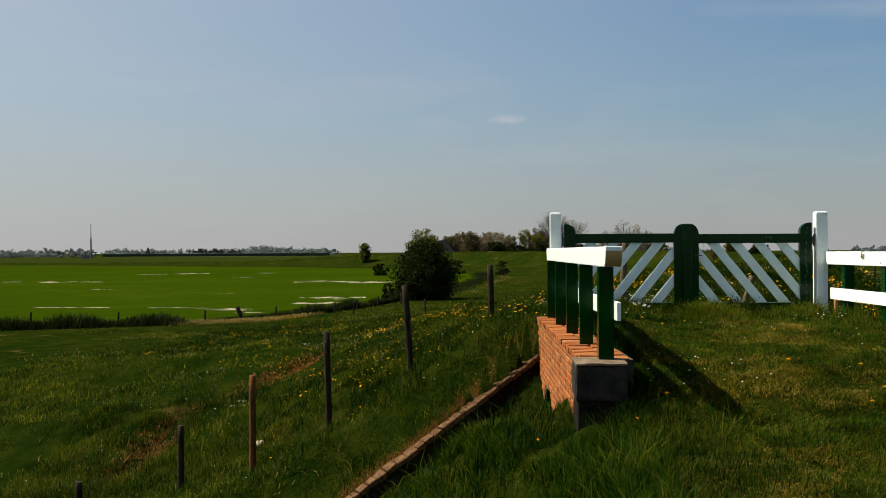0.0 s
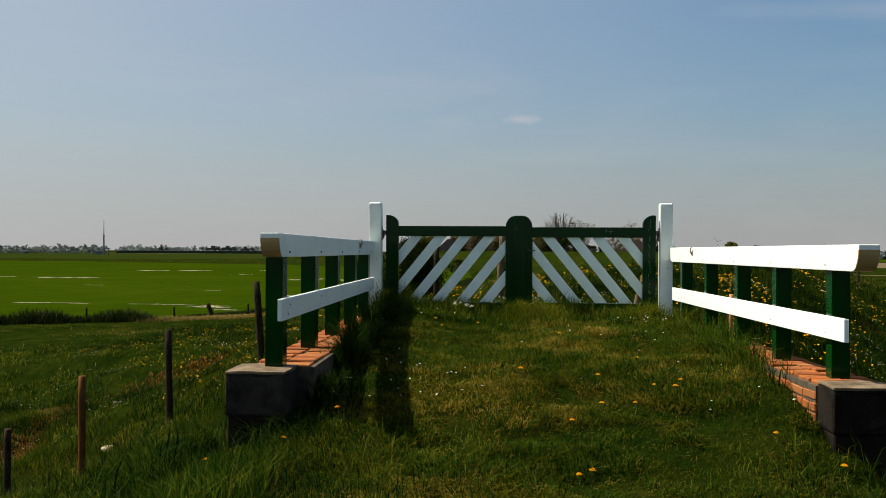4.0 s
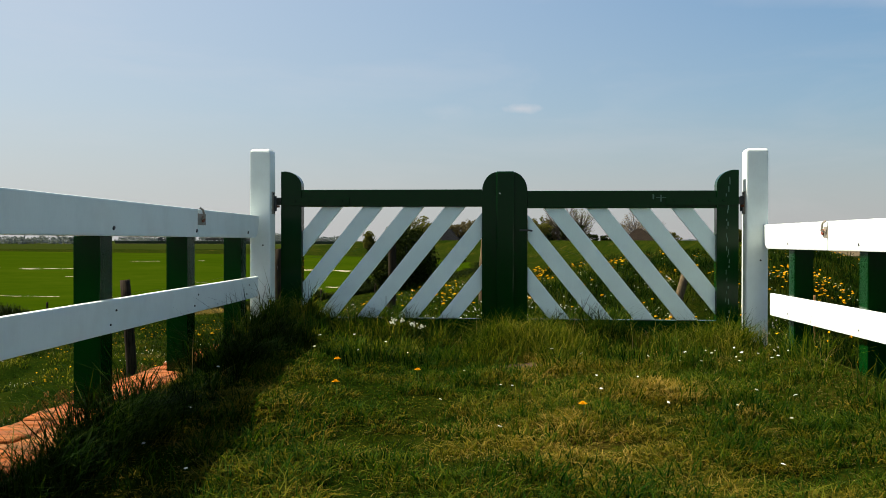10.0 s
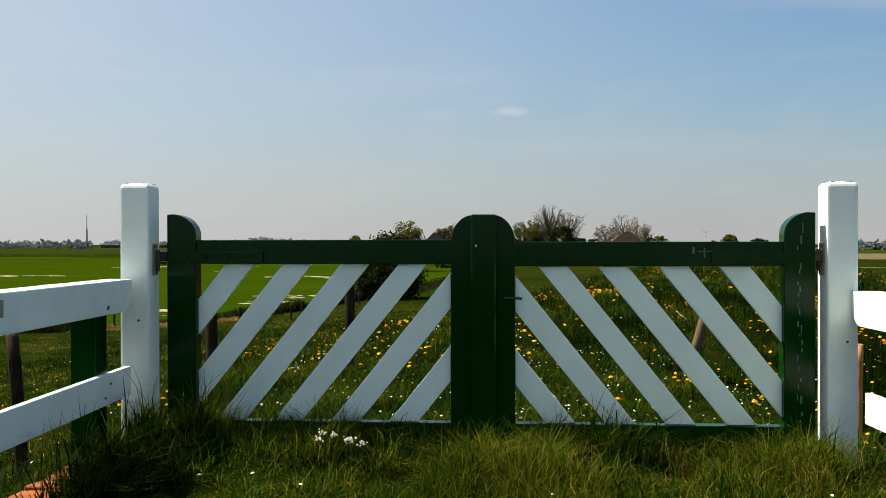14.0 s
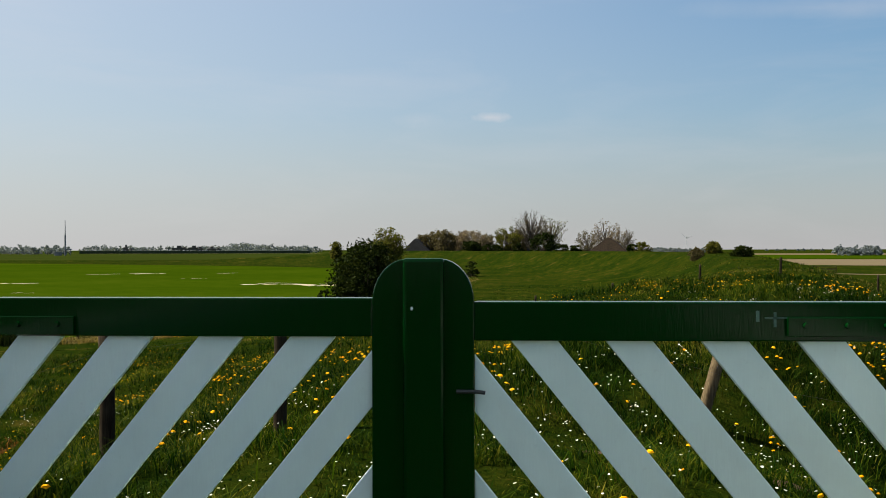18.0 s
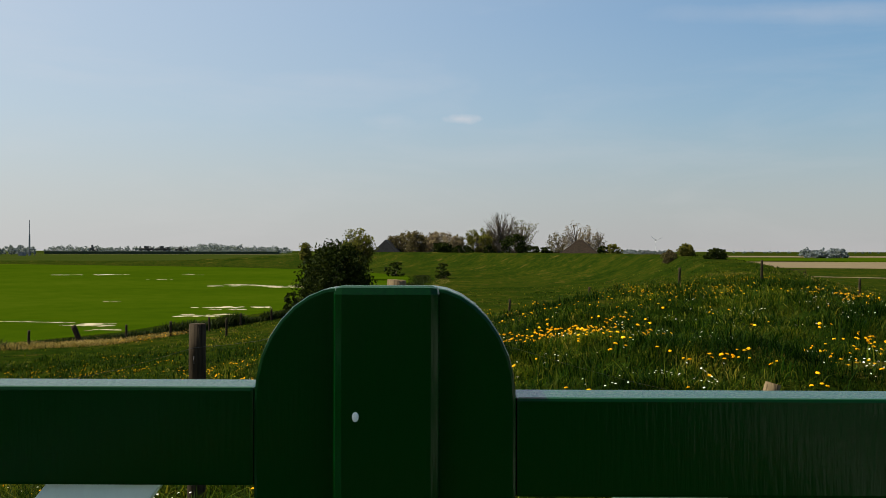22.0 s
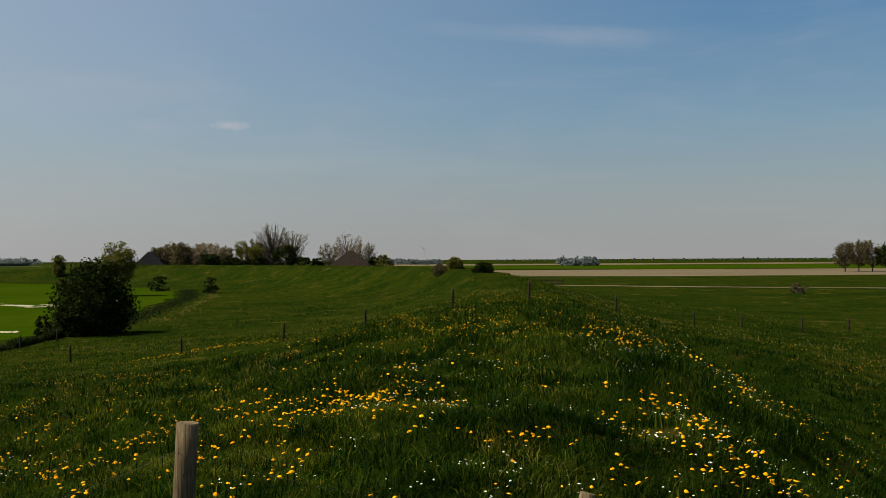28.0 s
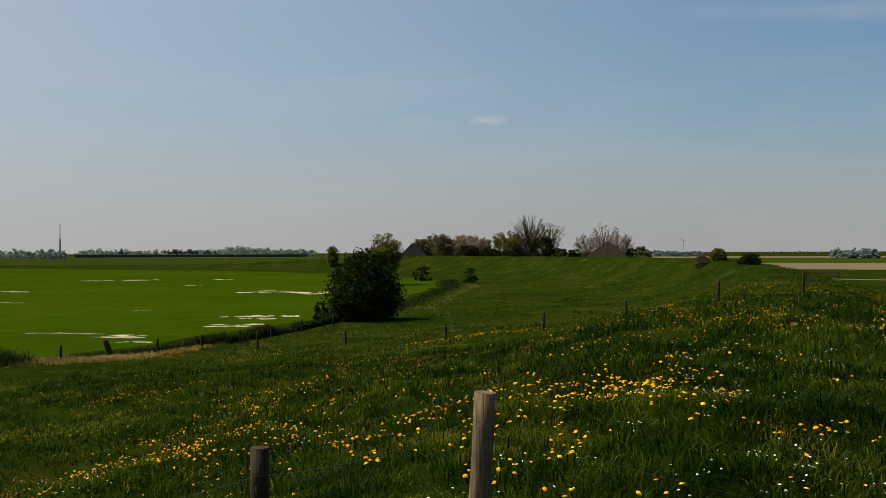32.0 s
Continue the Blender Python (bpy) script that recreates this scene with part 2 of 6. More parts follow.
M["lawn"] = leaf_material("short_grass", [(0.010, 0.020, 0.0012), (0.055, 0.061, 0.004), (0.150, 0.120, 0.011), (0.31, 0.21, 0.050)], 0.45, patch_scale=1.3)
M["meadow"] = leaf_material("meadow_grass", [(0.0024, 0.010, 0.0006), (0.013, 0.031, 0.0014), (0.048, 0.066, 0.0036), (0.140, 0.120, 0.014)], 0.38, patch_scale=0.7)
M["lush"] = leaf_material("lush_grass", [(0.0026, 0.013, 0.0008), (0.012, 0.037, 0.002), (0.045, 0.072, 0.004), (0.125, 0.125, 0.013)], 0.42, patch_scale=1.5)
# brighter copy of the grass with sunlight put into the colour
M["sward"] = leaf_material("sun_tinted_sward", [(0.006, 0.019, 0.001), (0.030, 0.050, 0.0025), (0.095, 0.105, 0.008), (0.21, 0.18, 0.030)], 0.5, patch_scale=2.2)
# deep green tone, also standing in for shade past crest and by parapet
M["deep"] = leaf_material("deep_and_shaded_grass", [(0.0012, 0.0055, 0.0005), (0.0045, 0.016, 0.0009), (0.017, 0.036, 0.0024), (0.060, 0.066, 0.008)], 0.35, patch_scale=1.2)
M["straw"] = leaf_material("dry_grass", [(0.0924, 0.0714, 0.0168), (0.1848, 0.1386, 0.042), (0.2688, 0.2016, 0.084)])
M["ruddy"] = leaf_material("ruddy_dry_grass", [(0.062, 0.026, 0.008), (0.135, 0.056, 0.016), (0.22, 0.115, 0.036)])
M["dandelion"] = leaf_material("dandelion_yellow", [(0.62, 0.25, 0.002), (0.72, 0.34, 0.003), (0.80, 0.45, 0.010)], 0.15)
M["daisy"] = leaf_material("daisy_white", [(0.62, 0.62, 0.52), (0.8, 0.8, 0.76)], 0.2)
M["stem"] = leaf_material("flower_stem", [(0.05, 0.10, 0.015), (0.09, 0.14, 0.03)], 0.2)


def ground_material():
    m, t, b = material("dike_turf")
    p = position(t)
    big = noise_node(t, p, 0.16, 6.0, 0.62)
    mid = noise_node(t, p, 1.3, 6.0, 0.65)
    fine = noise_node(t, p, 22.0, 5.0, 0.7)
    k = math_node(t, "ADD", math_node(t, "ADD", math_node(t, "MULTIPLY", big, 0.30), math_node(t, "MULTIPLY", mid, 0.38)), math_node(t, "MULTIPLY", fine, 0.32))
    col = ramp_node(t, k, [(0.36, (0.00272, 0.0068, 0.00068)), (0.46, (0.0068, 0.01428, 0.00136)), (0.55, (0.01632, 0.02176, 0.00204)), (0.66, (0.0476, 0.03536, 0.0068))])
    dry = ramp_node(t, noise_node(t, p, 0.42, 5.0, 0.6, distortion=0.6), [(0.60, 0.0), (0.72, 0.55)])
    t.links.new(mix_node(t, dry, col, (0.085, 0.060, 0.014)), b.inputs["Base Color"])
    b.inputs["Roughness"].default_value = 1.0
    b.inputs["Specular IOR Level"].default_value = 0.0
    bump(t, b, math_node(t, "ADD", mid, math_node(t, "MULTIPLY", fine, 0.6)), 0.8, 0.12)
    return m


def field_material(name, colours, scale=0.12, streak=(1, 1, 1), rough=1.0):
    m, t, b = material(name)
    mp = t.nodes.new("ShaderNodeMapping")
    mp.inputs["Scale"].default_value = streak
    t.links.new(position(t), mp.inputs[0])
    a = noise_node(t, mp.outputs[0], scale, 6.0, 0.6)
    f = noise_node(t, mp.outputs[0], scale * 14, 4.0, 0.65)
    k = math_node(t, "ADD", math_node(t, "MULTIPLY", a, 0.6), math_node(t, "MULTIPLY", f, 0.4))
    n = len(colours)
    t.links.new(ramp_node(t, k, [(0.34 + 0.32 * i / (n - 1), c) for i, c in enumerate(colours)]), b.inputs["Base Color"])
    b.inputs["Roughness"].default_value = rough
    b.inputs["Specular IOR Level"].default_value = 0.0
    bump(t, b, f, 0.6, 0.08)
    return m


M["turf"] = ground_material()
M["crop"] = field_material("young_wheat", [(0.0125, 0.0265, 0.0006), (0.0175, 0.033, 0.0008), (0.024, 0.039, 0.0015)], 0.03)
M["crop2"] = field_material("far_pasture", [(0.013, 0.021, 0.0028), (0.019, 0.026, 0.0045)], 0.02)
M["bare"] = field_material("bare_field", [(0.075, 0.060, 0.037), (0.110, 0.090, 0.056)], 0.02)
M["sand"] = field_material("pale_dry_soil", [(0.2419, 0.2041, 0.1285), (0.378, 0.3326, 0.2419)], 0.5)


# ---- ground ----
LOW = -3.2
CREST = [(-3.0, -60.0, -0.9), (-0.6, -14.0, -0.62), (0.0, -8.0, -0.50), (0.15, -5.8, -0.30), (0.15, -5.2, -0.17), (0.15, -4.5, -0.01), (0.15, -3.6, 0.08), (0.0, -2.5, 0.10), (0.0, -1.6, 0.15), (0.0, 0.0, 0.16), (1.0, 3.5, 0.10), (2.8, 8.0, 0.28), (4.5, 14.0, 0.32), (6.5, 22.0, 0.28), (12.8, 40.0, 0.0), (22.0, 72.0, 0.25), (27.0, 108.0, 0.85), (21.0, 150.0, 0.9), (2.0, 200.0, 0.9), (-30.0, 262.0, 0.9), (-110.0, 340.0, -2.7), (-420.0, 430.0, -3.1)]


def hash01(ix, iy, seed):
    h = (ix.astype(np.int64) * 374761393 + iy.astype(np.int64) * 668265263 + seed * 974634777) & 0x7FFFFFFF
    h = ((h ^ (h >> 13)) * 1274126177) & 0x7FFFFFFF
    return ((h ^ (h >> 16)) & 0xFFFFF) / float(0xFFFFF)


def lumps(x, y, size, seed=1):
    """Smooth noise from 0 to 1 with bumps of about the given size."""
    u, v = x / size, y / size
    ix, iy = np.floor(u), np.floor(v)
    fu, fv = u - ix, v - iy
    fu, fv = fu * fu * (3 - 2 * fu), fv * fv * (3 - 2 * fv)
    a, b = hash01(ix, iy, seed), hash01(ix + 1, iy, seed)
    c, d = hash01(ix, iy + 1, seed), hash01(ix + 1, iy + 1, seed)
    return (a * (1 - fu) + b * fu) * (1 - fv) + (c * (1 - fu) + d * fu) * fv


def ease(a, b, v):
    k = np.clip((v - a) / (b - a), 0, 1)
    return k * k * (3 - 2 * k)


def crest_at(x, y):
    """Distance from the dike's crest line (left is negative), its height and the way along it."""
    best = np.full(x.shape, 1e9)
    side, high, along = np.zeros(x.shape), np.zeros(x.shape), np.zeros(x.shape)
    for (ax, ay, az), (bx, by, bz) in zip(CREST, CREST[1:]):
        dx, dy = bx - ax, by - ay
        n = math.hypot(dx, dy)
        k = np.clip(((x - ax) * dx + (y - ay) * dy) / n**2, 0, 1)
        d = np.hypot(x - ax - k * dx, y - ay - k * dy)
        near = d < best
        s = np.where((x - ax) * dy - (y - ay) * dx > 0, 1.0, -1.0)
        best = np.where(near, d, best)
        side, high, along = np.where(near, s, side), np.where(near, az + k * (bz - az), high), np.where(near, ay + k * dy, along)
    return side * best, high, along


def wing_y(x):
    """The front of the left wing wall, splayed towards the low land."""
    return -0.55 + 0.6 * (x + 1.87)


def ledge(x, y):
    """How deep the worn ledge is that runs down the slope behind the fence."""
    line = np.interp(y, [4.0, 6.0, 8.0, 10.0, 12.0, 14.5], [-9.2, -8.7, -8.1, -7.2, -6.3, -5.2]) + 0.7 * (lumps(x, y, 1.6, 57) - 0.5)
    return np.exp(-(((x - line) / 0.34) ** 2)) * ease(3.0, 5.0, y) * (1 - ease(12.5, 15.5, y)) * ease(0.15, 0.45, lumps(x, y, 1.3, 58))


def height(x, y):
    x, y = np.asarray(x, float), np.asarray(y, float)
    d, crest, way = crest_at(x, y)
    left = -d
    # the near dike is steep, farther on it spreads out
    spread = ease(4.0, 30.0, way)
    flat_l = np.interp(way, [-14, -7, -5.2, -4.5, -1.2, -0.3, 0.6, 2.0, 12, 40], [1.5, 1.6, 1.85, 1.45, 1.45, 2.4, 2.55, 2.5, 2.5, 1.8])
    flat_r = np.interp(way, [-14, -6, -1, 1, 3, 8, 14, 40], [2.2, 1.8, 1.9, 1.6, 1.1, 1.3, 2.4, 2.5])
    deep = crest - LOW
    over = np.maximum(np.where(d < 0, left - flat_l, d - flat_r), 0)
    stretch_l = np.interp(way, [-1.2, 1.2, 3.0, 5.5, 8.0, 18.0, 45.0, 95.0], [2.85, 3.3, 6.3, 9.5, 12.5, 11.5, 10.5, 5.5])
    bow = np.interp(way, [-1.2, 1.2, 40.0, 60.0], [1.3, 1.2, 1.15, 1.0])
    left_drop = deep * (1 - np.exp(-np.power(over / stretch_l, bow)))
    steep = deep * (1 - np.exp(-np.power(over / 3.3, 1.5)))
    wide = deep * (1 - np.exp(-over * 0.11))
    drop = np.where(d < 0, left_drop, steep * (1 - spread) + wide * spread)
    rounded = 0.05 * (1 - ease(-6.2, -5.2, y) * (1 - ease(-0.5, 0.5, y))) * ease(0.3, 1.0, np.abs(d) / np.where(d < 0, flat_l, flat_r))
    z = crest - drop - rounded
    # bumps, flat again on the low land
    rough = ease(0.0, 1.0, (z - LOW - 0.15) / 0.8)
    far = ease(3.0, 12.0, y) + ease(4.0, 9.0, np.abs(x))
    fine = 1 - 0.9 * ease(22.0, 48.0, y)
    z = z + rough * fine * ((lumps(x, y, 0.33, 3) - 0.5) * 0.055 + (lumps(x, y, 0.75, 4) - 0.5) * (0.04 + 0.20 * np.clip(far, 0, 1)) + (lumps(x, y, 1.7, 5) - 0.5) * (0.05 + 0.30 * np.clip(far, 0, 1))) + rough * (lumps(x, y, 6.0, 7) - 0.5) * 0.35 * np.clip(far, 0, 1) * (1 - 0.7 * ease(60.0, 120.0, y))
    # hummocks on the dike's back
    z = z + 0.15 * ease(0.58, 0.80, lumps(x, y, 0.95, 8) * 0.7 + lumps(x, y, 0.4, 9) * 0.3) * ease(5.5, 7.5, y) * (1 - ease(24.0, 36.0, y)) * ease(-4.0, -1.0, d)
    # the culvert's channel beside the bridge, left and right
    front = wing_y(x)
    chan = ease(-3.7, -2.9, y) * (1 - ease(0.06, 0.12, y - front))
    z = z - (0.75 * chan + 0.16 * ease(-5.0, -4.6, y) * (1 - ease(-3.7, -2.9, y)) * (1 - ease(2.0, 2.6, -x))) * ease(1.58, 1.74, -x) * (1 - ease(7.5, 10.0, -x)) - 0.5 * ease(-5.0, -4.6, y) * (1 - ease(-0.6, -0.3, y)) * ease(2.05, 2.2, x) * (1 - ease(8.0, 10.0, x))
    # a swelling of the bank before the channel
    z = z + 0.36 * np.exp(-(((y + 4.4) / 0.55) ** 2)) * ease(1.95, 2.2, -x) * (1 - ease(5.0, 6.5, -x))
    # the ground dips between gate and fence, more so to the right
    z = z - (0.30 * ease(0.2, 1.8, x) + 0.22 * ease(1.8, 3.4, x)) * np.exp(-(((y - 4.3) / 1.5) ** 2)) * (1 - ease(6.0, 9.0, x))
    # a worn sheep ledge across the slope
    z = z - 0.24 * ledge(x, y)
    # a hollow before the low wall beside the bridge
    z = z - 1.0 * ease(1.95, 2.4, x) * (1 - ease(6.0, 8.0, x)) * np.exp(-(((y + 5.7) / 0.75) ** 2))
    # the turf behind the wing wall is level with its cap
    cap = -0.30 - 0.69 * (-x - 1.87)
    fill = ease(0.12, 0.20, y - front) * (1 - ease(0.7, 2.4, y - front)) * ease(1.7, 1.85, -x)
    z = z + fill * (np.maximum(cap, LOW) - z)
    # worn sides at the parapets' near ends
    z = z - 0.16 * np.exp(-(((x - 2.1) / 0.55) ** 2 + ((y + 5.5) / 0.5) ** 2))
    z = z - 0.12 * np.exp(-(((x + 1.8) / 0.4) ** 2 + ((y + 5.1) / 0.45) ** 2))
    # a low bank of turf at the foot of the gate
    z = z + 0.04 * np.exp(-(((y + 0.45) / 0.5) ** 2)) * (np.abs(x) < 1.6)
    inside = ease(-5.6, -5.0, y) * (1 - ease(-0.4, 0.0, y))
    z = z + inside * (0.03 * ease(1.15, 1.55, x) * (1 - ease(1.75, 1.85, x)) + 0.03 * ease(1.05, 1.35, -x) * (1 - ease(1.5, 1.6, -x)))
    z = z + 0.07 * inside * ease(0.5, 1.0, -x) * (1 - ease(1.5, 1.6, -x)) * ease(-3.8, -2.4, y)
    return np.maximum(z, LOW)


def ground_z(x, y):
    return float(height(np.array([x]), np.array([y]))[0])


def raw_mesh(name, verts, quads=None, tris=None, smooth=False):
    """A mesh straight from number arrays: corners, four-sided and three-sided faces."""
    me = bpy.data.meshes.new(name)
    me.vertices.add(len(verts))
    me.vertices.foreach_set("co", np.asarray(verts, np.float32).ravel())
    parts = [np.asarray(f, np.int32) for f in (quads, tris) if f is not None and len(f)]
    loops = np.concatenate([f.ravel() for f in parts])
    sizes = np.concatenate([np.full(len(f), f.shape[1], np.int32) for f in parts])
    me.loops.add(len(loops))
    me.loops.foreach_set("vertex_index", loops)
    me.polygons.add(len(sizes))
    me.polygons.foreach_set("loop_start", np.r_[0, np.cumsum(sizes)[:-1]].astype(np.int32))
    me.polygons.foreach_set("use_smooth", np.full(len(sizes), smooth))
    me.update(calc_edges=True)
    return me


def graded(fine_a, fine_b, step, end_a, end_b, grow=1.09):
    mid = list(np.arange(fine_a, fine_b + step / 2, step))
    up, s = [mid[-1]], step
    while up[-1] < end_b:
        s *= grow
        up.append(up[-1] + s)
    down, s = [mid[0]], step
    while down[-1] > end_a:
        s *= grow
        down.append(down[-1] - s)
    return np.array(down[:0:-1] + mid + up[1:])


gx, gy = graded(-5.0, 6.0, 0.10, -3200, 3200, 1.06), graded(-10.0, 7.0, 0.10, -400, 4200, 1.04)
XX, YY = np.meshgrid(gx, gy)
ZZ = height(XX.ravel(), YY.ravel())
idx = np.arange(len(gx) * len(gy)).reshape(len(gy), len(gx))
quads = np.stack([idx[:-1, :-1], idx[:-1, 1:], idx[1:, 1:], idx[1:, :-1]], -1).reshape(-1, 4)
ground_mesh = raw_mesh("ground", np.stack([XX.ravel(), YY.ravel(), ZZ], -1), quads, smooth=True)
ground_mesh.materials.append(M["turf"])
tagged(new("ground", ground_mesh), "grass-covered dike and low meadow under a spring sky", "ground", kind="structure")


def sheet(name, corners, lift, mat, label, category="field", thick=0.05):
    """A flat piece of land with an uneven edge, lying on the low ground."""
    bm = bmesh.new()
    ring = []
    n = len(corners)
    for k in range(n):
        (ax, ay), (bx, by) = corners[k], corners[(k + 1) % n]
        steps = max(1, min(40, int(math.hypot(bx - ax, by - ay) / 4)))
        for s in range(steps):
            f = s / steps
            w = 0.7 * min(1.0, math.hypot(bx - ax, by - ay) / 40)
            ring.append(bm.verts.new((ax + (bx - ax) * f + random.uniform(-w, w), ay + (by - ay) * f + random.uniform(-w, w), LOW + lift)))
    face = bm.faces.new(ring)
    out = bmesh.ops.extrude_face_region(bm, geom=[face])
    for v in out["geom"]:
        if isinstance(v, bmesh.types.BMVert):
            v.co.z -= thick
    bmesh.ops.recalc_face_normals(bm, faces=bm.faces)
    me = bpy.data.meshes.new(name)
    bm.to_mesh(me)
    me.materials.append(mat)
    return tagged(new(name, me), label, category, kind="structure")


sheet("field_wheat", [(-19.5, 42.5), (-11.5, 70.0), (-9.0, 100.0), (-7.0, 135.0), (-8.5, 163.0), (-24.0, 205.0), (-62.0, 245.0), (-160.0, 300.0), (-320.0, 345.0), (-900.0, 360.0), (-1100.0, 60.0), (-500.0, -60.0), (-90.0, 18.0)], 0.06, M["crop"], "bright green field of young wheat on the low land")
sheet("field_pasture", [(-190.0, 360.0), (-420.0, 480.0), (-1500.0, 520.0), (-1500.0, 1500.0), (-100.0, 1500.0), (-60.0, 420.0)], 0.05, M["crop2"], "far olive-green pasture behind the wheat field")
sheet("field_bare", [(72.0, 262.0), (120.0, 238.0), (220.0, 225.0), (360.0, 230.0), (330.0, 350.0), (120.0, 425.0), (78.0, 390.0)], 0.05, M["bare"], "pale ploughed field without crop on the low land")
sheet("field_strip", [(75.0, 410.0), (320.0, 345.0), (700.0, 300.0), (800.0, 520.0), (100.0, 640.0)], 0.05, M["crop"], "far strip of green crop")
sheet("field_bare_far", [(80.0, 700.0), (900.0, 560.0), (900.0, 700.0), (100.0, 900.0)], 0.05, M["bare"], "far pale ploughed strip near the horizon")
sheet("track", [(58.0, 168.0), (80.0, 146.0), (110.0, 126.0), (190.0, 104.0), (190.0, 106.0), (110.0, 128.4), (82.0, 148.4), (60.0, 170.0)], 0.07, M["bare"], "pale gravel farm track", "track")


# ---- building blocks ----
def part(name, bm, mat, parent=None, label="", smooth=False):
    """Links a bmesh as one mesh object under a thing or a part."""
    me = bpy.data.meshes.new(name)
    bmesh.ops.recalc_face_normals(bm, faces=bm.faces)
    bm.to_mesh(me)
    bm.free()
    if smooth:
        me.polygons.foreach_set("use_smooth", np.ones(len(me.polygons), bool))
    me.materials.append(mat)
    ob = new(name, me)
    ob.parent = parent
    return tagged(ob, label)


def thing(name, place, label, category, group="", turn=0.0):
    ob = new(name)
    ob.matrix_world = pose(*place, 0, 0, turn)
    ob.empty_display_size = 0.1
    return tagged(ob, label, category, group)


def bevel(bm, width, segments=2, edges=None):
    bmesh.ops.bevel(bm, geom=list(edges if edges is not None else bm.edges), offset=width, segments=segments, profile=0.6, affect="EDGES")
    return bm


def box(x0, x1, y0, y1, z0, z1, width=0.0, segments=2):
    bm = bmesh.new()
    bmesh.ops.create_cube(bm, size=1, matrix=Matrix.LocRotScale(((x0 + x1) / 2, (y0 + y1) / 2, (z0 + z1) / 2), None, (x1 - x0, y1 - y0, z1 - z0)))
    return bevel(bm, width, segments) if width else bm


def prism(outline, y0, y1, width=0.0):
    """An outline of (x, z) corners, drawn out from y0 to y1."""
    bm = bmesh.new()
    face = bm.faces.new([bm.verts.new((x, y0, z)) for x, z in outline])
    out = bmesh.ops.extrude_face_region(bm, geom=[face])
    for v in out["geom"]:
        if isinstance(v, bmesh.types.BMVert):
            v.co.y = y1
    bmesh.ops.recalc_face_normals(bm, faces=bm.faces)
    if width:
        bmesh.ops.bevel(bm, geom=[e for e in bm.edges if e.calc_face_angle(0) > 0.5], offset=width, segments=2, profile=0.6, affect="EDGES")
    return bm


def rod(points, radii, sides=8, bm=None):
    """A tapered tube through points, closed at both ends."""
    bm = bm or bmesh.new()
    rings = []
    points = [Vector(p) for p in points]
    for k, (p, r) in enumerate(zip(points, radii)):
        way = (points[min(k + 1, len(points) - 1)] - points[max(k - 1, 0)]).normalized()
        a = way.orthogonal().normalized() if not rings else (last - way * last.dot(way)).normalized()
        last, b = a, way.cross(a)
        rings.append([bm.verts.new(p + r * (math.cos(s * math.tau / sides) * a + math.sin(s * math.tau / sides) * b)) for s in range(sides)])
    for lo, hi in zip(rings, rings[1:]):
        for s in range(sides):
            bm.faces.new((lo[s], lo[(s + 1) % sides], hi[(s + 1) % sides], hi[s]))
    bm.faces.new(rings[0][::-1])
    bm.faces.new(rings[-1])
    return bm


def clip_convex(poly, x0, x1, z0, z1):
    """A polygon of (x, z) cut to a rectangle."""
    for axis, limit, keep in ((0, x0, 1), (0, x1, -1), (1, z0, 1), (1, z1, -1)):
        out = []
        for a, b in zip(poly, poly[1:] + poly[:1]):
            da, db = keep * (a[axis] - limit), keep * (b[axis] - limit)
            if da >= 0:
                out.append(a)
            if da * db < 0:
                f = da / (da - db)
                out.append((a[0] + (b[0] - a[0]) * f, a[1] + (b[1] - a[1]) * f))
        poly = out
        if not poly:
            return []
    return poly


# ---- the double gate ----
def quarter(x_flat, x_round, top, drop, steps=8):
    """The rounded shoulder from the flat top at x_flat down to x_round."""
    return [(x_flat + (x_round - x_flat) * math.sin(math.pi / 2 * k / steps) ** 1.12, top - drop * (1 - math.cos(math.pi / 2 * k / steps))) for k in range(steps + 1)]


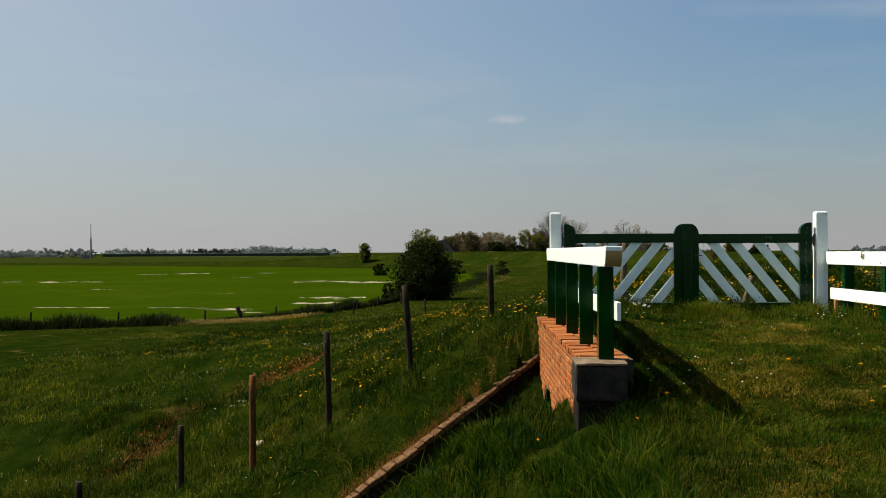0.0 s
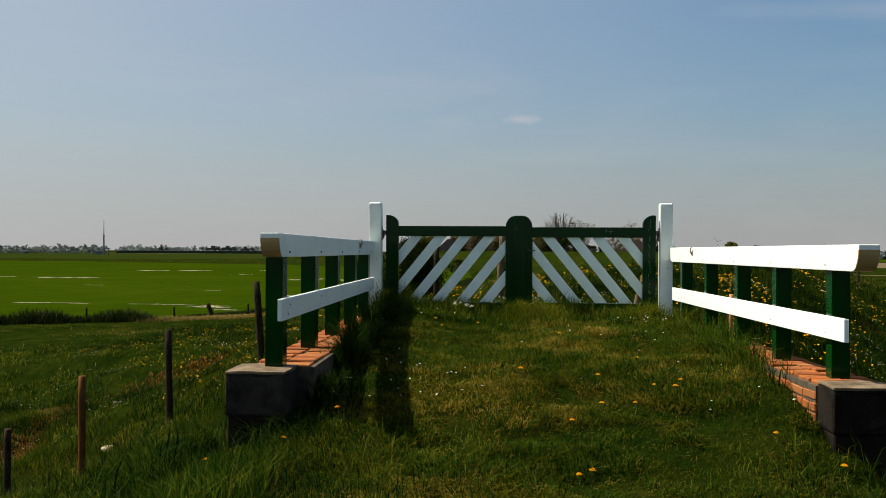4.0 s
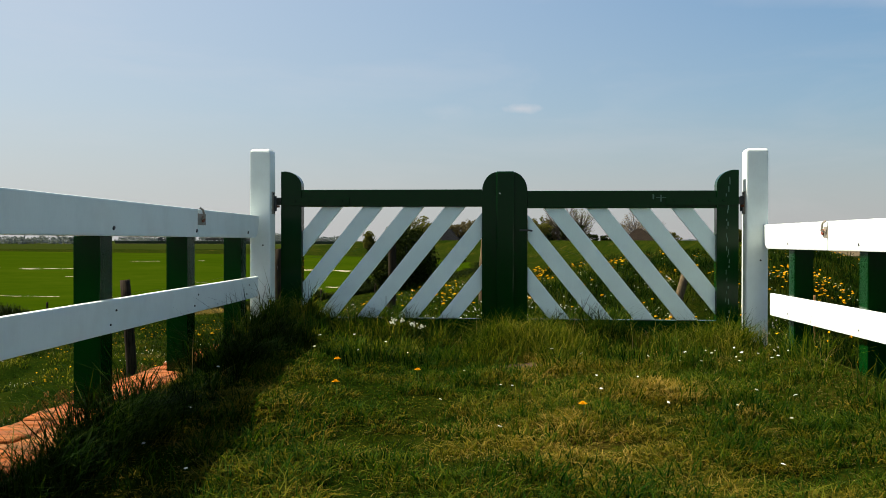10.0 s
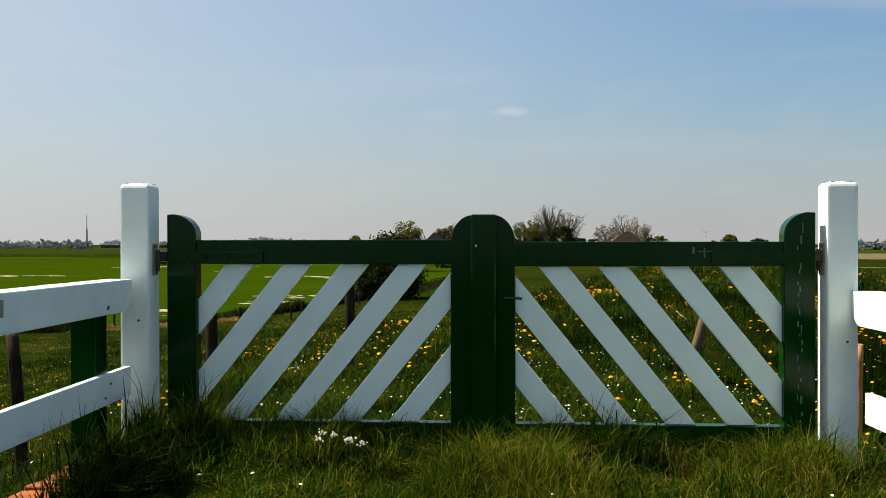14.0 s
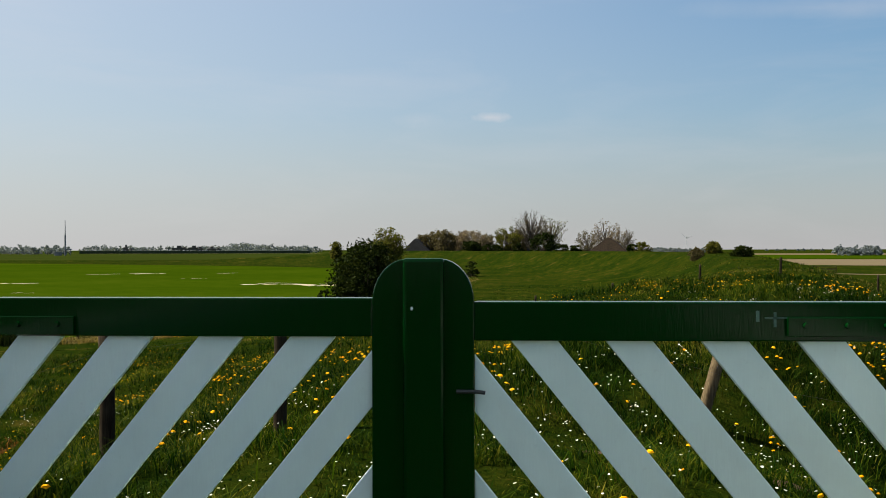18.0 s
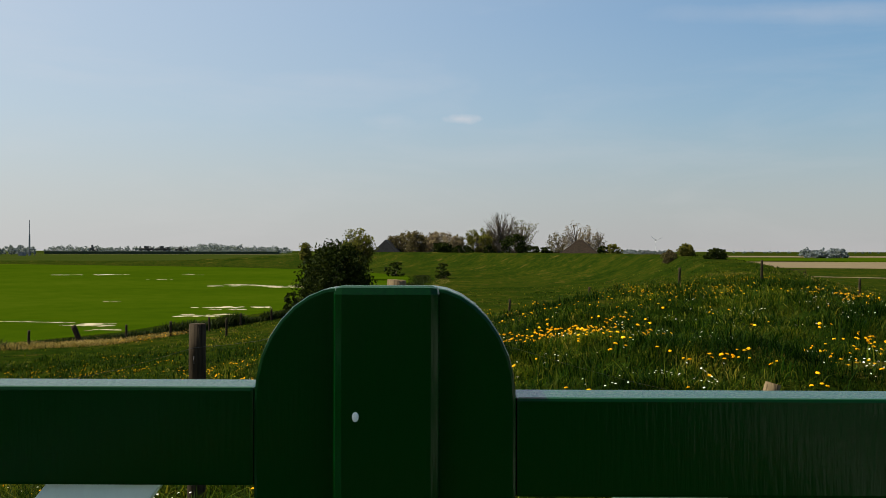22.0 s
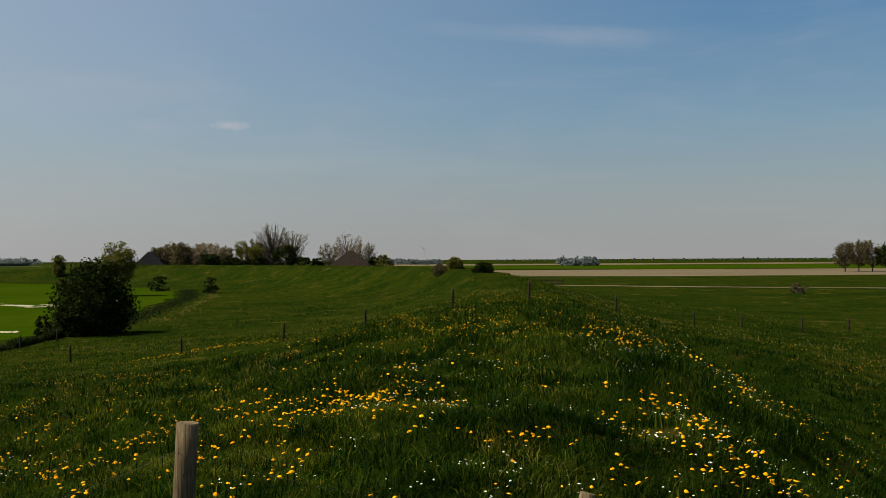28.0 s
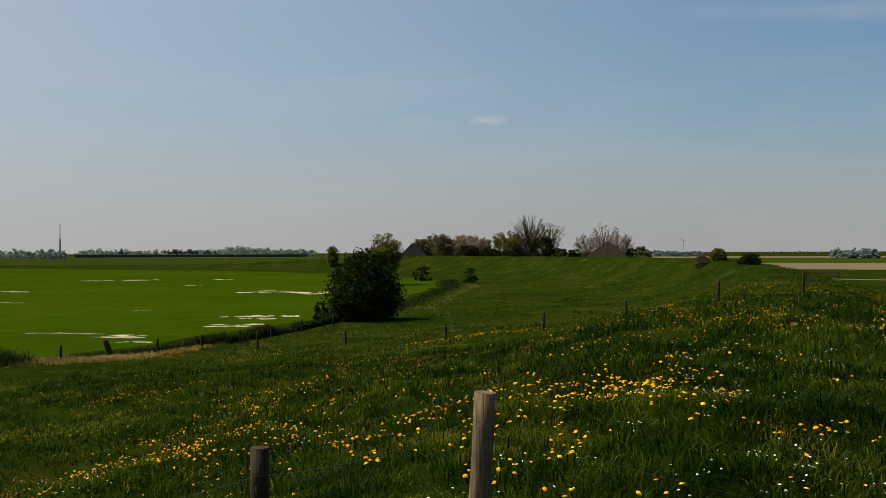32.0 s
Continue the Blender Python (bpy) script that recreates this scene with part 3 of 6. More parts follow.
def gate_leaf(sign, hinge_x, label, top, slats, slope):
    """One leaf, hinge stile at hinge_x, meeting stile at the middle. sign: -1 on the left, 1 on the right."""
    g = thing("gate_leaf", (0, 0, 0), label, "gate", "leaves of the double gate")
    s = sign
    inner = hinge_x - s * 0.142
    lo = 0.215
    # hinge stile, rounded towards the middle
    part("hinge_stile", prism([(hinge_x, lo - 0.01), (hinge_x, 1.31), *quarter(hinge_x - s * 0.03, inner, 1.312, 0.10)[0:], (inner, lo - 0.01)], -0.042, 0.042, 0.004), M["green"], g)
    # meeting stile, rounded towards the hinge
    part("meeting_stile", prism([(s * 0.003, lo - 0.02), (s * 0.003, 1.303), *quarter(s * 0.056, s * 0.152, 1.303, 0.128), (s * 0.152, lo - 0.02)], -0.036, 0.04, 0.004), M["green"], g)
    a, b = sorted((inner, s * 0.152))
    part("top_bar", box(a, b, -0.034, 0.034, top - 0.115, top, 0.004), M["green"], g)
    part("bottom_bar", box(a, b, -0.034, 0.034, 0.215, 0.318, 0.004), M["green"], g)
    part("lower_edge", box(a, b, -0.042, -0.0345, 0.225, 0.255, 0.002), M["green"], g)
    for x in slats:
        lean = slope / 1.24
        poly = clip_convex([(x - 0.015 * lean, 1.075), (x + 0.138 - 0.015 * lean, 1.075), (x + 0.138 + 0.75 * lean, 0.31), (x + 0.75 * lean, 0.31)], a + 0.001, b - 0.001, 0.319, top - 0.1155)
        if len(poly) > 2:
            part("slat", prism(poly, -0.013, 0.013, 0.003), M["slat"], g, "white diagonal board")
    # hinge strap with bolts, and its eye towards the post
    zs = 1.105
    ends = sorted((hinge_x - s * 0.005, hinge_x - s * 0.47))
    part("hinge_strap", box(*ends, -0.051, -0.0425, zs - 0.028, zs + 0.028, 0.002), M["green"], g, "painted iron strap across the top bar")
    for k in (0.10, 0.19, 0.30, 0.42):
        bm = bmesh.new()
        bmesh.ops.create_cone(bm, cap_ends=True, segments=10, radius1=0.010, radius2=0.007, depth=0.012, matrix=pose(hinge_x - s * k, -0.056, zs + 0.004, 90))
        part("bolt", bm, M["green"], g)
    ends = sorted((hinge_x + s * 0.001, hinge_x + s * 0.062))
    part("hinge_eye", box(*ends, -0.022, 0.022, zs - 0.02, zs + 0.03, 0.004), M["iron"], g, "dark iron hinge eye")
    bm = bmesh.new()
    bmesh.ops.create_cone(bm, cap_ends=True, segments=12, radius1=0.022, radius2=0.022, depth=0.014, matrix=pose(hinge_x + s * 0.04, 0, zs - 0.030))
    part("washer", bm, M["rust"], g, "rusty red washer")
    ends = sorted((hinge_x - s * 0.01, hinge_x + s * 0.045))
    part("lower_pin", box(*ends, -0.015, 0.015, 0.232, 0.252, 0.003), M["iron"], g)
    return g


left_leaf = gate_leaf(-1, -1.522, "dark green gate leaf with white diagonal boards, closed", 1.187, [-1.251 + 0.2800 * k for k in range(6)], -1)
right_leaf = gate_leaf(1, 1.532, "dark green gate leaf with white boards and scuffed paint, closed", 1.176, [0.2615 + 0.2805 * k for k in range(-2, 4)], 1)
part("cover_strip", prism([(-0.057, 0.2), (-0.057, 1.306), (0.064, 1.306), (0.064, 0.2)], -0.062, -0.037, 0.010), M["green"], right_leaf, "overlapping middle board")
bm = bmesh.new()
bmesh.ops.create_icosphere(bm, subdivisions=2, radius=0.0045, matrix=Matrix.LocRotScale((-0.031, -0.063, 1.158), None, (0.9, 0.35, 1.3)))
part("paint_chip", bm, M["white"], right_leaf, "white chip in the green paint")
part("latch_bar", rod([(0.10, -0.047, 0.912), (0.16, -0.05, 0.912), (0.185, -0.05, 0.909)], [0.006, 0.006, 0.006]), M["iron"], right_leaf, "thin dark iron latch")
# scuffs where the paint has flaked off the hinge side of the right leaf
for k in range(26):
    z = 0.30 + 0.98 * (k + random.random()) / 26
    w, h = random.uniform(0.0015, 0.004), random.uniform(0.005, 0.022)
    x = 1.462 + random.uniform(-0.012, 0.012) + (0.03 if z > 1.15 else 0) * random.random()
    part("paint_flake", box(x - w, x + w, -0.0437, -0.0425, z - h, z + h), M["scuff"], right_leaf)
# worn rubbing marks on the top bar
for x, z, w, h in ((0.98, 1.135, 0.005, 0.016), (1.03, 1.125, 0.004, 0.022), (1.10, 1.13, 0.10, 0.002), (1.07, 1.112, 0.004, 0.012)):
    part("paint_scratch", box(x - w, x + w, -0.0355, -0.0345, z - h, z + h), M["scuff"], right_leaf)


def gate_post(x, y, top, base, side, label):
    p = thing("gate_post", (x, y, base), label, "gate post", "white posts of the gate")
    bm = box(-0.07, 0.07, -0.07, 0.07, -0.35, top - base)
    ups = [e for e in bm.edges if abs(e.verts[0].co.z - e.verts[1].co.z) > 0.1]
    bevel(bm, 0.012, 2, ups)
    rim = [e for e in bm.edges if min(v.co.z for v in e.verts) > top - base - 0.01]
    bevel(bm, 0.036, 5, rim)
    part("shaft", bm, M["white"], p)
    z = 1.10 - base
    part("hinge_plate", box(*sorted((-side * 0.0755, -side * 0.070)), -0.035, 0.035, z - 0.08, z + 0.07, 0.002), M["zinc"], p, "worn metal hinge plate")
    part("hinge_pin", rod([(-side * 0.088, 0, z - 0.06), (-side * 0.088, 0, z + 0.04)], [0.009, 0.009]), M["iron"], p)
    for k, zz in enumerate((z - 0.066, z + 0.056)):
        bm = bmesh.new()
        bmesh.ops.create_icosphere(bm, subdivisions=1, radius=0.007, matrix=Matrix.Translation((-side * 0.077, 0.012 * (-1) ** k, zz)))
        part("screw", bm, M["iron"], p)
    bm = bmesh.new()
    bmesh.ops.create_cone(bm, cap_ends=True, segments=10, radius1=0.006, radius2=0.006, depth=0.004, matrix=pose(0.02, -0.0712, 0.64, 90))
    part("bolt_hole", bm, M["iron"], p)
    return p


gate_post(-1.632, -0.10, 1.456, ground_z(-1.632, -0.1), -1, "tall white square wooden gate post with a rounded top")
gate_post(1.645, 0.00, 1.452, ground_z(1.645, 0.0), 1, "tall white square wooden gate post with greenish stains")


# ---- the railings ----
WALL_LEFT, WALL_RIGHT = 0.165, 0.118


def railing(side, inner, inset, fronts, z_top, z_low, beam_ends, plank_ends, joint, label):
    """inner(y): where the inner faces of the posts stand. side: -1 left, 1 right."""
    r = thing("bridge_railing", (0, 0, 0), label, "railing", "railings of the bridge")
    s = side

    def along(y, off=0.0):
        return inner(y) + s * off

    def lengthwise(outline, off0, off1, width):
        """An outline of (y, z) corners with thickness across, following the railing's line."""
        bm = bmesh.new()
        f = bm.faces.new([bm.verts.new((along(y, off0), y, z)) for y, z in outline])
        out = bmesh.ops.extrude_face_region(bm, geom=[f])
        for v in out["geom"]:
            if isinstance(v, bmesh.types.BMVert):
                v.co.x += s * (off1 - off0)
        bmesh.ops.recalc_face_normals(bm, faces=bm.faces)
        bmesh.ops.bevel(bm, geom=[e for e in bm.edges if e.calc_face_angle(0) > 0.6], offset=width, segments=2, profile=0.6, affect="EDGES")
        return bm

    zt, zb = z_top
    y0, y1 = beam_ends

    def nose(y, way):
        """The rounded lower end of a beam."""
        return [(y + way * 0.10 * (1 - math.sin(a)), zb + (zt - zb - 0.03) * (1 - math.cos(a))) for a in [math.pi / 2 * k / 7 for k in range(8)]]

    near, far = nose(y0, 1), nose(y1, -1)
    bm = lengthwise([*near, (y0, zt), (joint - 0.002, zt), (joint - 0.002, zb)], 0.012, 0.132, 0.006)
    for f in bm.faces:
        f.normal_update()
        if f.calc_center_median().y < y0 + 0.11 and f.normal.y < -0.25 and f.normal.z < -0.02:
            f.material_index = 1
    part("top_beam", bm, M["white"], r).data.materials.append(M["ochre"])
    part("top_beam", lengthwise([(joint + 0.002, zb), (joint + 0.002, zt), (y1, zt), *far[::-1]], 0.012, 0.132, 0.006), M["white"], r)
    (p0, p1), (lt, lb) = plank_ends, z_low
    part("lower_plank", lengthwise([(p0, lb), (p0, lt), (p1, lt), (p1, lb)], inset - 0.028, 0.001 + inset, 0.004), M["white"], r)
    for y in fronts:
        x0, x1 = sorted((along(y, 0.001 + inset), along(y, 0.112 + inset)))
        part("post", box(x0, x1, y, y + 0.115, (WALL_LEFT if s < 0 else WALL_RIGHT) - 0.02, zb + 0.0, 0.004), M["green"], r, "dark green square post")
        for dz in (0.035, 0.03):
            bm = bmesh.new()
            bmesh.ops.create_cone(bm, cap_ends=True, segments=8, radius1=0.007, radius2=0.006, depth=0.005, matrix=pose(along(y, 0.011), y + 0.03 + dz, zb + dz, 0, 90, 0))
            part("screw", bm, M["iron"], r)
        for dy, dz in ((0.03, 0.035), (0.085, 0.09)):
            bm = bmesh.new()
            bmesh.ops.create_cone(bm, cap_ends=True, segments=8, radius1=0.005, radius2=0.005, depth=0.004, matrix=pose(along(y, inset - 0.029), y + dy, lb + dz, 0, 90, 0))
            part("screw", bm, M["iron"], r)
    # metal joint plate with its hook
    zc = (zt + zb) / 2 + 0.02
    x0, x1 = sorted((along(joint, 0.0095), along(joint, 0.0125)))
    part("joint_plate", box(x0, x1, joint - 0.015, joint + 0.11, zc - 0.03, zc + 0.03, 0.001), M["zinc"], r, "small rusty metal joint plate")
    part("hook", rod([(along(joint, 0.004), joint + 0.02, zc), (along(joint, -0.012), joint + 0.02, zc + 0.01), (along(joint, -0.012), joint + 0.0, zc + 0.05), (along(joint, 0.004), joint - 0.005, zc + 0.06)], [0.006] * 4, 6), M["zinc"], r)
    bm = bmesh.new()
    bmesh.ops.create_cone(bm, cap_ends=True, segments=12, radius1=0.016, radius2=0.016, depth=0.01, matrix=pose(along(joint, 0.006), joint + 0.055, zc, 0, 90, 0))
    part("ring", bm, M["rust"], r)
    return r


def left_inner(y):
    return -1.440 - 0.038 * (y + 4.88)


def right_inner(y):
    return 1.695 + 0.045 * (-0.6 - y)


railing(-1, left_inner, 0.040, (-4.97, -3.82, -2.73, -1.63, -0.56), (1.006, 0.859), (0.603, 0.468), (-5.2, -0.20), (-5.12, -0.22), -1.53, "white and dark green wooden railing on the brick parapet")
railing(1, right_inner, 0.03, (-4.79, -3.72, -2.71, -1.655, -0.61), (0.95, 0.793), (0.512, 0.374), (-5.24, -0.06), (-5.06, -0.24), -1.18, "white and green wooden railing, sunlit, on the brick parapet")


# ---- brick parapets and wing walls ----
def parapet(side, inner, y0, y1, label):
    """The low brick wall under a railing: core, then bricks laid one by one further down."""
    w = tagged(new("wall_parapet_left" if side < 0 else "wall_parapet_right"), label, "brick wall", kind="structure")
    bm = bmesh.new()
    top = WALL_LEFT if side < 0 else WALL_RIGHT
    outline = [(y0, -2.0), (y0, top - 0.012), (y1, top - 0.012), (y1, -2.0)]
    if side < 0:
        outline += [(-0.94, -2.0), *[(-1.66 + 0.72 * math.cos(math.pi * k / 14), -1.2 + 0.67 * math.sin(math.pi * k / 14)) for k in range(15)], (-2.38, -2.0)]
    f = bm.faces.new([bm.verts.new((inner(y) - side * 0.13, y, z)) for y, z in outline])
    out = bmesh.ops.extrude_face_region(bm, geom=[f])
    for v in out["geom"]:
        if isinstance(v, bmesh.types.BMVert):
            v.co.x += side * 0.372
    bmesh.ops.triangulate(bm, faces=[g for g in bm.faces if len(g.verts) > 4])
    part("core", bm, M["mortar"], w)
    return w


wall_left = parapet(-1, left_inner, -4.80, -0.36, "old orange brick parapet wall with an arched culvert")
wall_right = parapet(1, right_inner, -4.98, -0.36, "old orange brick parapet wall overgrown with grass")


def end_block(x0, x1, y0, y1, z0, top, face, label):
    b = thing("end_block", ((x0 + x1) / 2, (y0 + y1) / 2, z0), label, "stone block", "blocks at the parapet ends")
    cx, cy = (x0 + x1) / 2, (y0 + y1) / 2
    hx, hy = (x1 - x0) / 2, (y1 - y0) / 2
    bm = box(-hx, hx, -hy, hy, top - z0 - 0.018, top - z0, 0.006, 2)
    bmesh.ops.subdivide_edges(bm, edges=list(bm.edges), cuts=2)
    for v in bm.verts:
        v.co += Vector(noise.noise_vector(v.co * 9 + Vector((cx, cy, 0)))) * 0.010
    part("cap", bm, M["concrete"], b, "pale weathered concrete cap")
    bm = box(-hx + 0.002, hx - 0.002, -hy + 0.002, hy - 0.002, top - z0 - 0.27, top - z0 - 0.0185, 0.016, 2)
    bmesh.ops.subdivide_edges(bm, edges=list(bm.edges), cuts=2)
    for v in bm.verts:
        v.co += Vector(noise.noise_vector(v.co * 9 + Vector((cx, cy, 3)))) * 0.014
    part("stone", bm, face, b, "dark grey stone")
    part("footing", box(-hx + 0.012, hx - 0.012, -hy + 0.015, hy - 0.015, -0.6, top - z0 - 0.271, 0.01, 1), M["block"], b)
    return b


end_block(-1.775, -1.405, -5.20, -4.805, -0.2, 0.172, M["stone"], "dark stone block with a pale concrete top ending the parapet")
# the right block takes the shade-dark stone, the left one the grey-brown
end_block(1.765, 2.145, -5.28, -4.985, -0.3, 0.142, M["block"], "large stone block ending the parapet, darkened by colour for its shade")


# ---- wing wall beside the culvert ----
wing = tagged(new("wall_wing"), "dark retaining wall with a crumbling brick cap down the dike slope", "retaining wall", kind="structure")


def cap_z(x):
    return -0.26 - 0.686 * (-x - 1.87)


bm = bmesh.new()
x_end = -5.8
rows = [[bm.verts.new((x, wing_y(x) + back, z)) for x, z in ((-1.86, cap_z(-1.86) - 0.06), (x_end, cap_z(x_end) - 0.06), (x_end, -4.0), (-1.86, -4.0))] for back in (0.0, 0.27)]
for k in range(4):
    bm.faces.new((rows[0][k], rows[0][(k + 1) % 4], rows[1][(k + 1) % 4], rows[1][k]))
bm.faces.new(rows[0])
bm.faces.new(rows[1][::-1])
bmesh.ops.recalc_face_normals(bm, faces=bm.faces)
# the wall face turned from the sun, its shade painted near black
part("core", bm, M["block"], wing, "wall face with its shade put into the colour")
splay = math.atan(0.6)
run = math.hypot(1.0, 0.6)
tilt = math.degrees(math.atan(0.686 / run))
x = -1.88
while x > x_end:
    n = random.uniform(0.07, 0.17)
    step = n * math.cos(radians(tilt)) / run
    xm = x - step / 2
    bm = box(-n / 2 + 0.002, n / 2 - 0.002, -0.075, 0.075, -0.032, 0.032, 0.010, 1)
    for v in bm.verts:
        v.co += Vector(noise.noise_vector(v.co * 14 + Vector((x * 7, 0, 0)))) * 0.014
    ob = part("cap_brick", bm, M["wallcap"], wing)
    ob.matrix_world = pose(xm, wing_y(xm) + 0.06 + random.uniform(-0.012, 0.012), cap_z(xm) - 0.03 + random.uniform(-0.010, 0.010), 0, 0, math.degrees(splay)) @ pose(0, 0, 0, random.uniform(-4, 4), -tilt + random.uniform(-4, 4), random.uniform(-3, 3))
    x -= step
# the right side: a lower wall running off from the block
wing_r = tagged(new("wall_wing_right"), "low stone wall beside the bridge, shade put into its dark colour", "retaining wall", kind="structure")
# core and cap in the near-black tone that stands in for shade
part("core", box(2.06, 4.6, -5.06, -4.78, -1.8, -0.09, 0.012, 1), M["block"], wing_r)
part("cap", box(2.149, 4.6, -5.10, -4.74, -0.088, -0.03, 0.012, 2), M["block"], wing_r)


# ---- fences ----
def fence_post(x, y, top, radius, mat, label, lean=(0.0, 0.0), group="posts of the meadow fence", sides=12):
    """A round wooden post, a little crooked, with a cracked flat top."""
    base = ground_z(x, y)
    h = top - base
    p = thing("fence_post", (x, y, base), label, "fence post", group)
    seed = Vector((x * 3.1, y * 2.3, 0))
    steps = 7
    pts, rad = [], []
    for k in range(steps + 1):
        f = k / steps
        wob = Vector(noise.noise_vector(seed + Vector((0, 0, f * 2)))) * 0.012
        pts.append((lean[0] * (f - 0) * h + wob.x, lean[1] * f * h + wob.y, -0.25 + f * (h + 0.25)))
        rad.append(radius * (1.06 - 0.10 * f))
    bm = rod(pts, rad, sides)
    for v in bm.verts:
        v.co += Vector(noise.noise_vector(v.co * 11 + seed)) * 0.004
    bmesh.ops.bevel(bm, geom=[e for e in bm.edges if e.calc_face_angle(0) > 1.0], offset=0.006, segments=1, affect="EDGES")
    for f in bm.faces:
        f.normal_update()
        f.smooth = abs(f.normal.z) < 0.5
    part("shaft", bm, mat, p)
    part("staple", rod([(lean[0] * h * 0.8, -radius - 0.003, h * 0.82), (lean[0] * h * 0.8, -radius - 0.010, h * 0.80), (lean[0] * h * 0.8, -radius - 0.003, h * 0.78)], [0.003] * 3, 5), M["iron"], p)
    return p


near_line = [
    (-8.72, 1.9, -2.48, 0.050, "darkpost", (0.0, 0.0)), (-7.16, 1.95, -1.63, 0.048, "darkpost", (0.0, 0.0)), (-6.04, 1.857, -0.855, 0.050, "brownpost", (0.01, 0.0)),
    (-4.98, 2.40, -0.25, 0.050, "darkpost", (-0.02, 0.0)), (-3.72, 2.816, 0.44, 0.052, "darkpost", (-0.09, 0.0)), (-2.48, 3.7, 0.75, 0.052, "darkpost", (-0.03, 0.0)),
    (-1.27, 3.72, 0.965, 0.045, "darkpost", (0.0, 0.0)), (-0.305, 3.92, 1.187, 0.054, "post", (0.05, 0.0)), (1.80, 4.74, 0.52, 0.050, "post", (0.40, 0.05)), (3.34, 4.4, 0.24, 0.036, "stake", (0.01, 0.0)), (5.0, 4.7, 0.12, 0.035, "stake", (0.02, 0.0))]
for x, y, top, r, m, lean in near_line:
    say = {"brownpost": "rusty brown weathered wooden fence post in the grass", "darkpost": "dark weathered round wooden fence post in the grass", "post": "grey weathered round wooden fence post with a flat top", "stake": "thin orange-brown wooden fence stake"}[m]
    if lean[0] > 0.1:
        say = "leaning grey weathered wooden fence post in the grass"
    fence_post(x, y, top, r, M[m], say, lean)
far_line = [(-11.6, 46.0), (-7.1, 45.6), (-2.1, 44.6), (2.48, 43.1), (6.0, 41.2), (9.8, 40.4), (13.6, 41.0), (19.0, 43.5), (24.5, 45.8), (29.0, 48.6), (33.6, 49.6), (38.4, 51.8), (43.0, 53.2)]
for x, y in far_line:
    fence_post(x, y, ground_z(x, y) + random.uniform(0.75, 0.95), 0.055, M["darkpost"], "far thin wooden post of the pasture fence", (random.uniform(-0.03, 0.03), 0.0), "posts of the far pasture fence", 7)
ditch_line = [(-30.0, 41.5), (-24.5, 41.0), (-19.6, 41.6), (-17.6, 42.8), (-16.1, 44.4), (-14.6, 46.6), (-13.4, 49.6), (-12.5, 53.0), (-11.6, 57.5), (-10.4, 62.0)]
for k, (x, y) in enumerate(ditch_line):
    fence_post(x, y, ground_z(x, y) + (0.75 if k != 3 else 0.85), 0.06 if k != 3 else 0.13, M["darkpost"], "short dark wooden post beside the ditch", (random.uniform(-0.05, 0.05) if k != 3 else -0.5, 0.0), "posts along the ditch", 7)


def wires(name, line, drop, label):
    """Sagging wires strung from post to post."""
    w = thing(name, (line[0][0], line[0][1], line[0][2]), label, "wire")
    o = Vector(line[0])
    for d in drop:
        for (ax, ay, az), (bx, by, bz) in zip(line, line[1:]):
            a, b = Vector((ax, ay, az - d)) - o, Vector((bx, by, bz - d)) - o
            pts = [a.lerp(b, k / 6) - Vector((0, 0, 0.05 * math.sin(math.pi * k / 6))) for k in range(7)]
            part("wire", rod(pts, [0.0012] * 7, 4), M["iron"], w)


wires("fence_wire", [(x, y - r - 0.006, top) for x, y, top, r, m, lean in near_line], (0.12,), "thin dark wires strung along the fence posts")
wires("far_fence_wire", [(x, y - 0.06, ground_z(x, y) + 0.72) for x, y in far_line], (0.1,), "thin wires along the far pasture fence")


def pipe_gate(x, y, z, turn):
    g = thing("field_gate", (x, y, z), "far pale metal field gate beside the track", "gate", turn=turn)
    for k in range(5):
        part("rail", rod([(0, 0, 0.25 + 0.25 * k), (13.0, 0, 0.25 + 0.25 * k)], [0.05, 0.05], 6), M["darkpost"], g)
    for k in range(5):
        part("upright", rod([(k * 3.25, 0, -0.1), (k * 3.25, 0, 1.35)], [0.06, 0.06], 6), M["darkpost"], g)
    part("gate_pillar", box(-0.8, -0.1, -0.3, 0.3, -0.1, 1.6, 0.04, 1), M["darkpost"], g)


pipe_gate(50.0, 172.0, LOW, -28.0)


# ---- pale bare strips in the wheat ----
def bare_strip(x, y, length, width, turn, ragged):
    bm = bmesh.new()
    for blot in range(9):
        cx, cy = random.gauss(0, 0.27) * length, random.gauss(0, 0.38) * width
        a, b = length * random.uniform(0.06, 0.24), width * random.uniform(0.15, 0.42)
        ring = [bm.verts.new((cx + a * math.cos(g) * random.uniform(1 - ragged, 1.1), cy + b * math.sin(g) * random.uniform(1 - ragged, 1.1), 0.0006 * blot)) for g in [math.tau * k / 16 for k in range(16)]]
        bm.faces.new(ring)
    ob = part("bare_patch", bm, M["sand"], None)
    ob.matrix_world = pose(x, y, LOW + 0.068, 0, 0, turn)
    tagged(ob, "pale dry soil showing bare between the young wheat", "bare soil", "bare patches in the wheat", "structure")


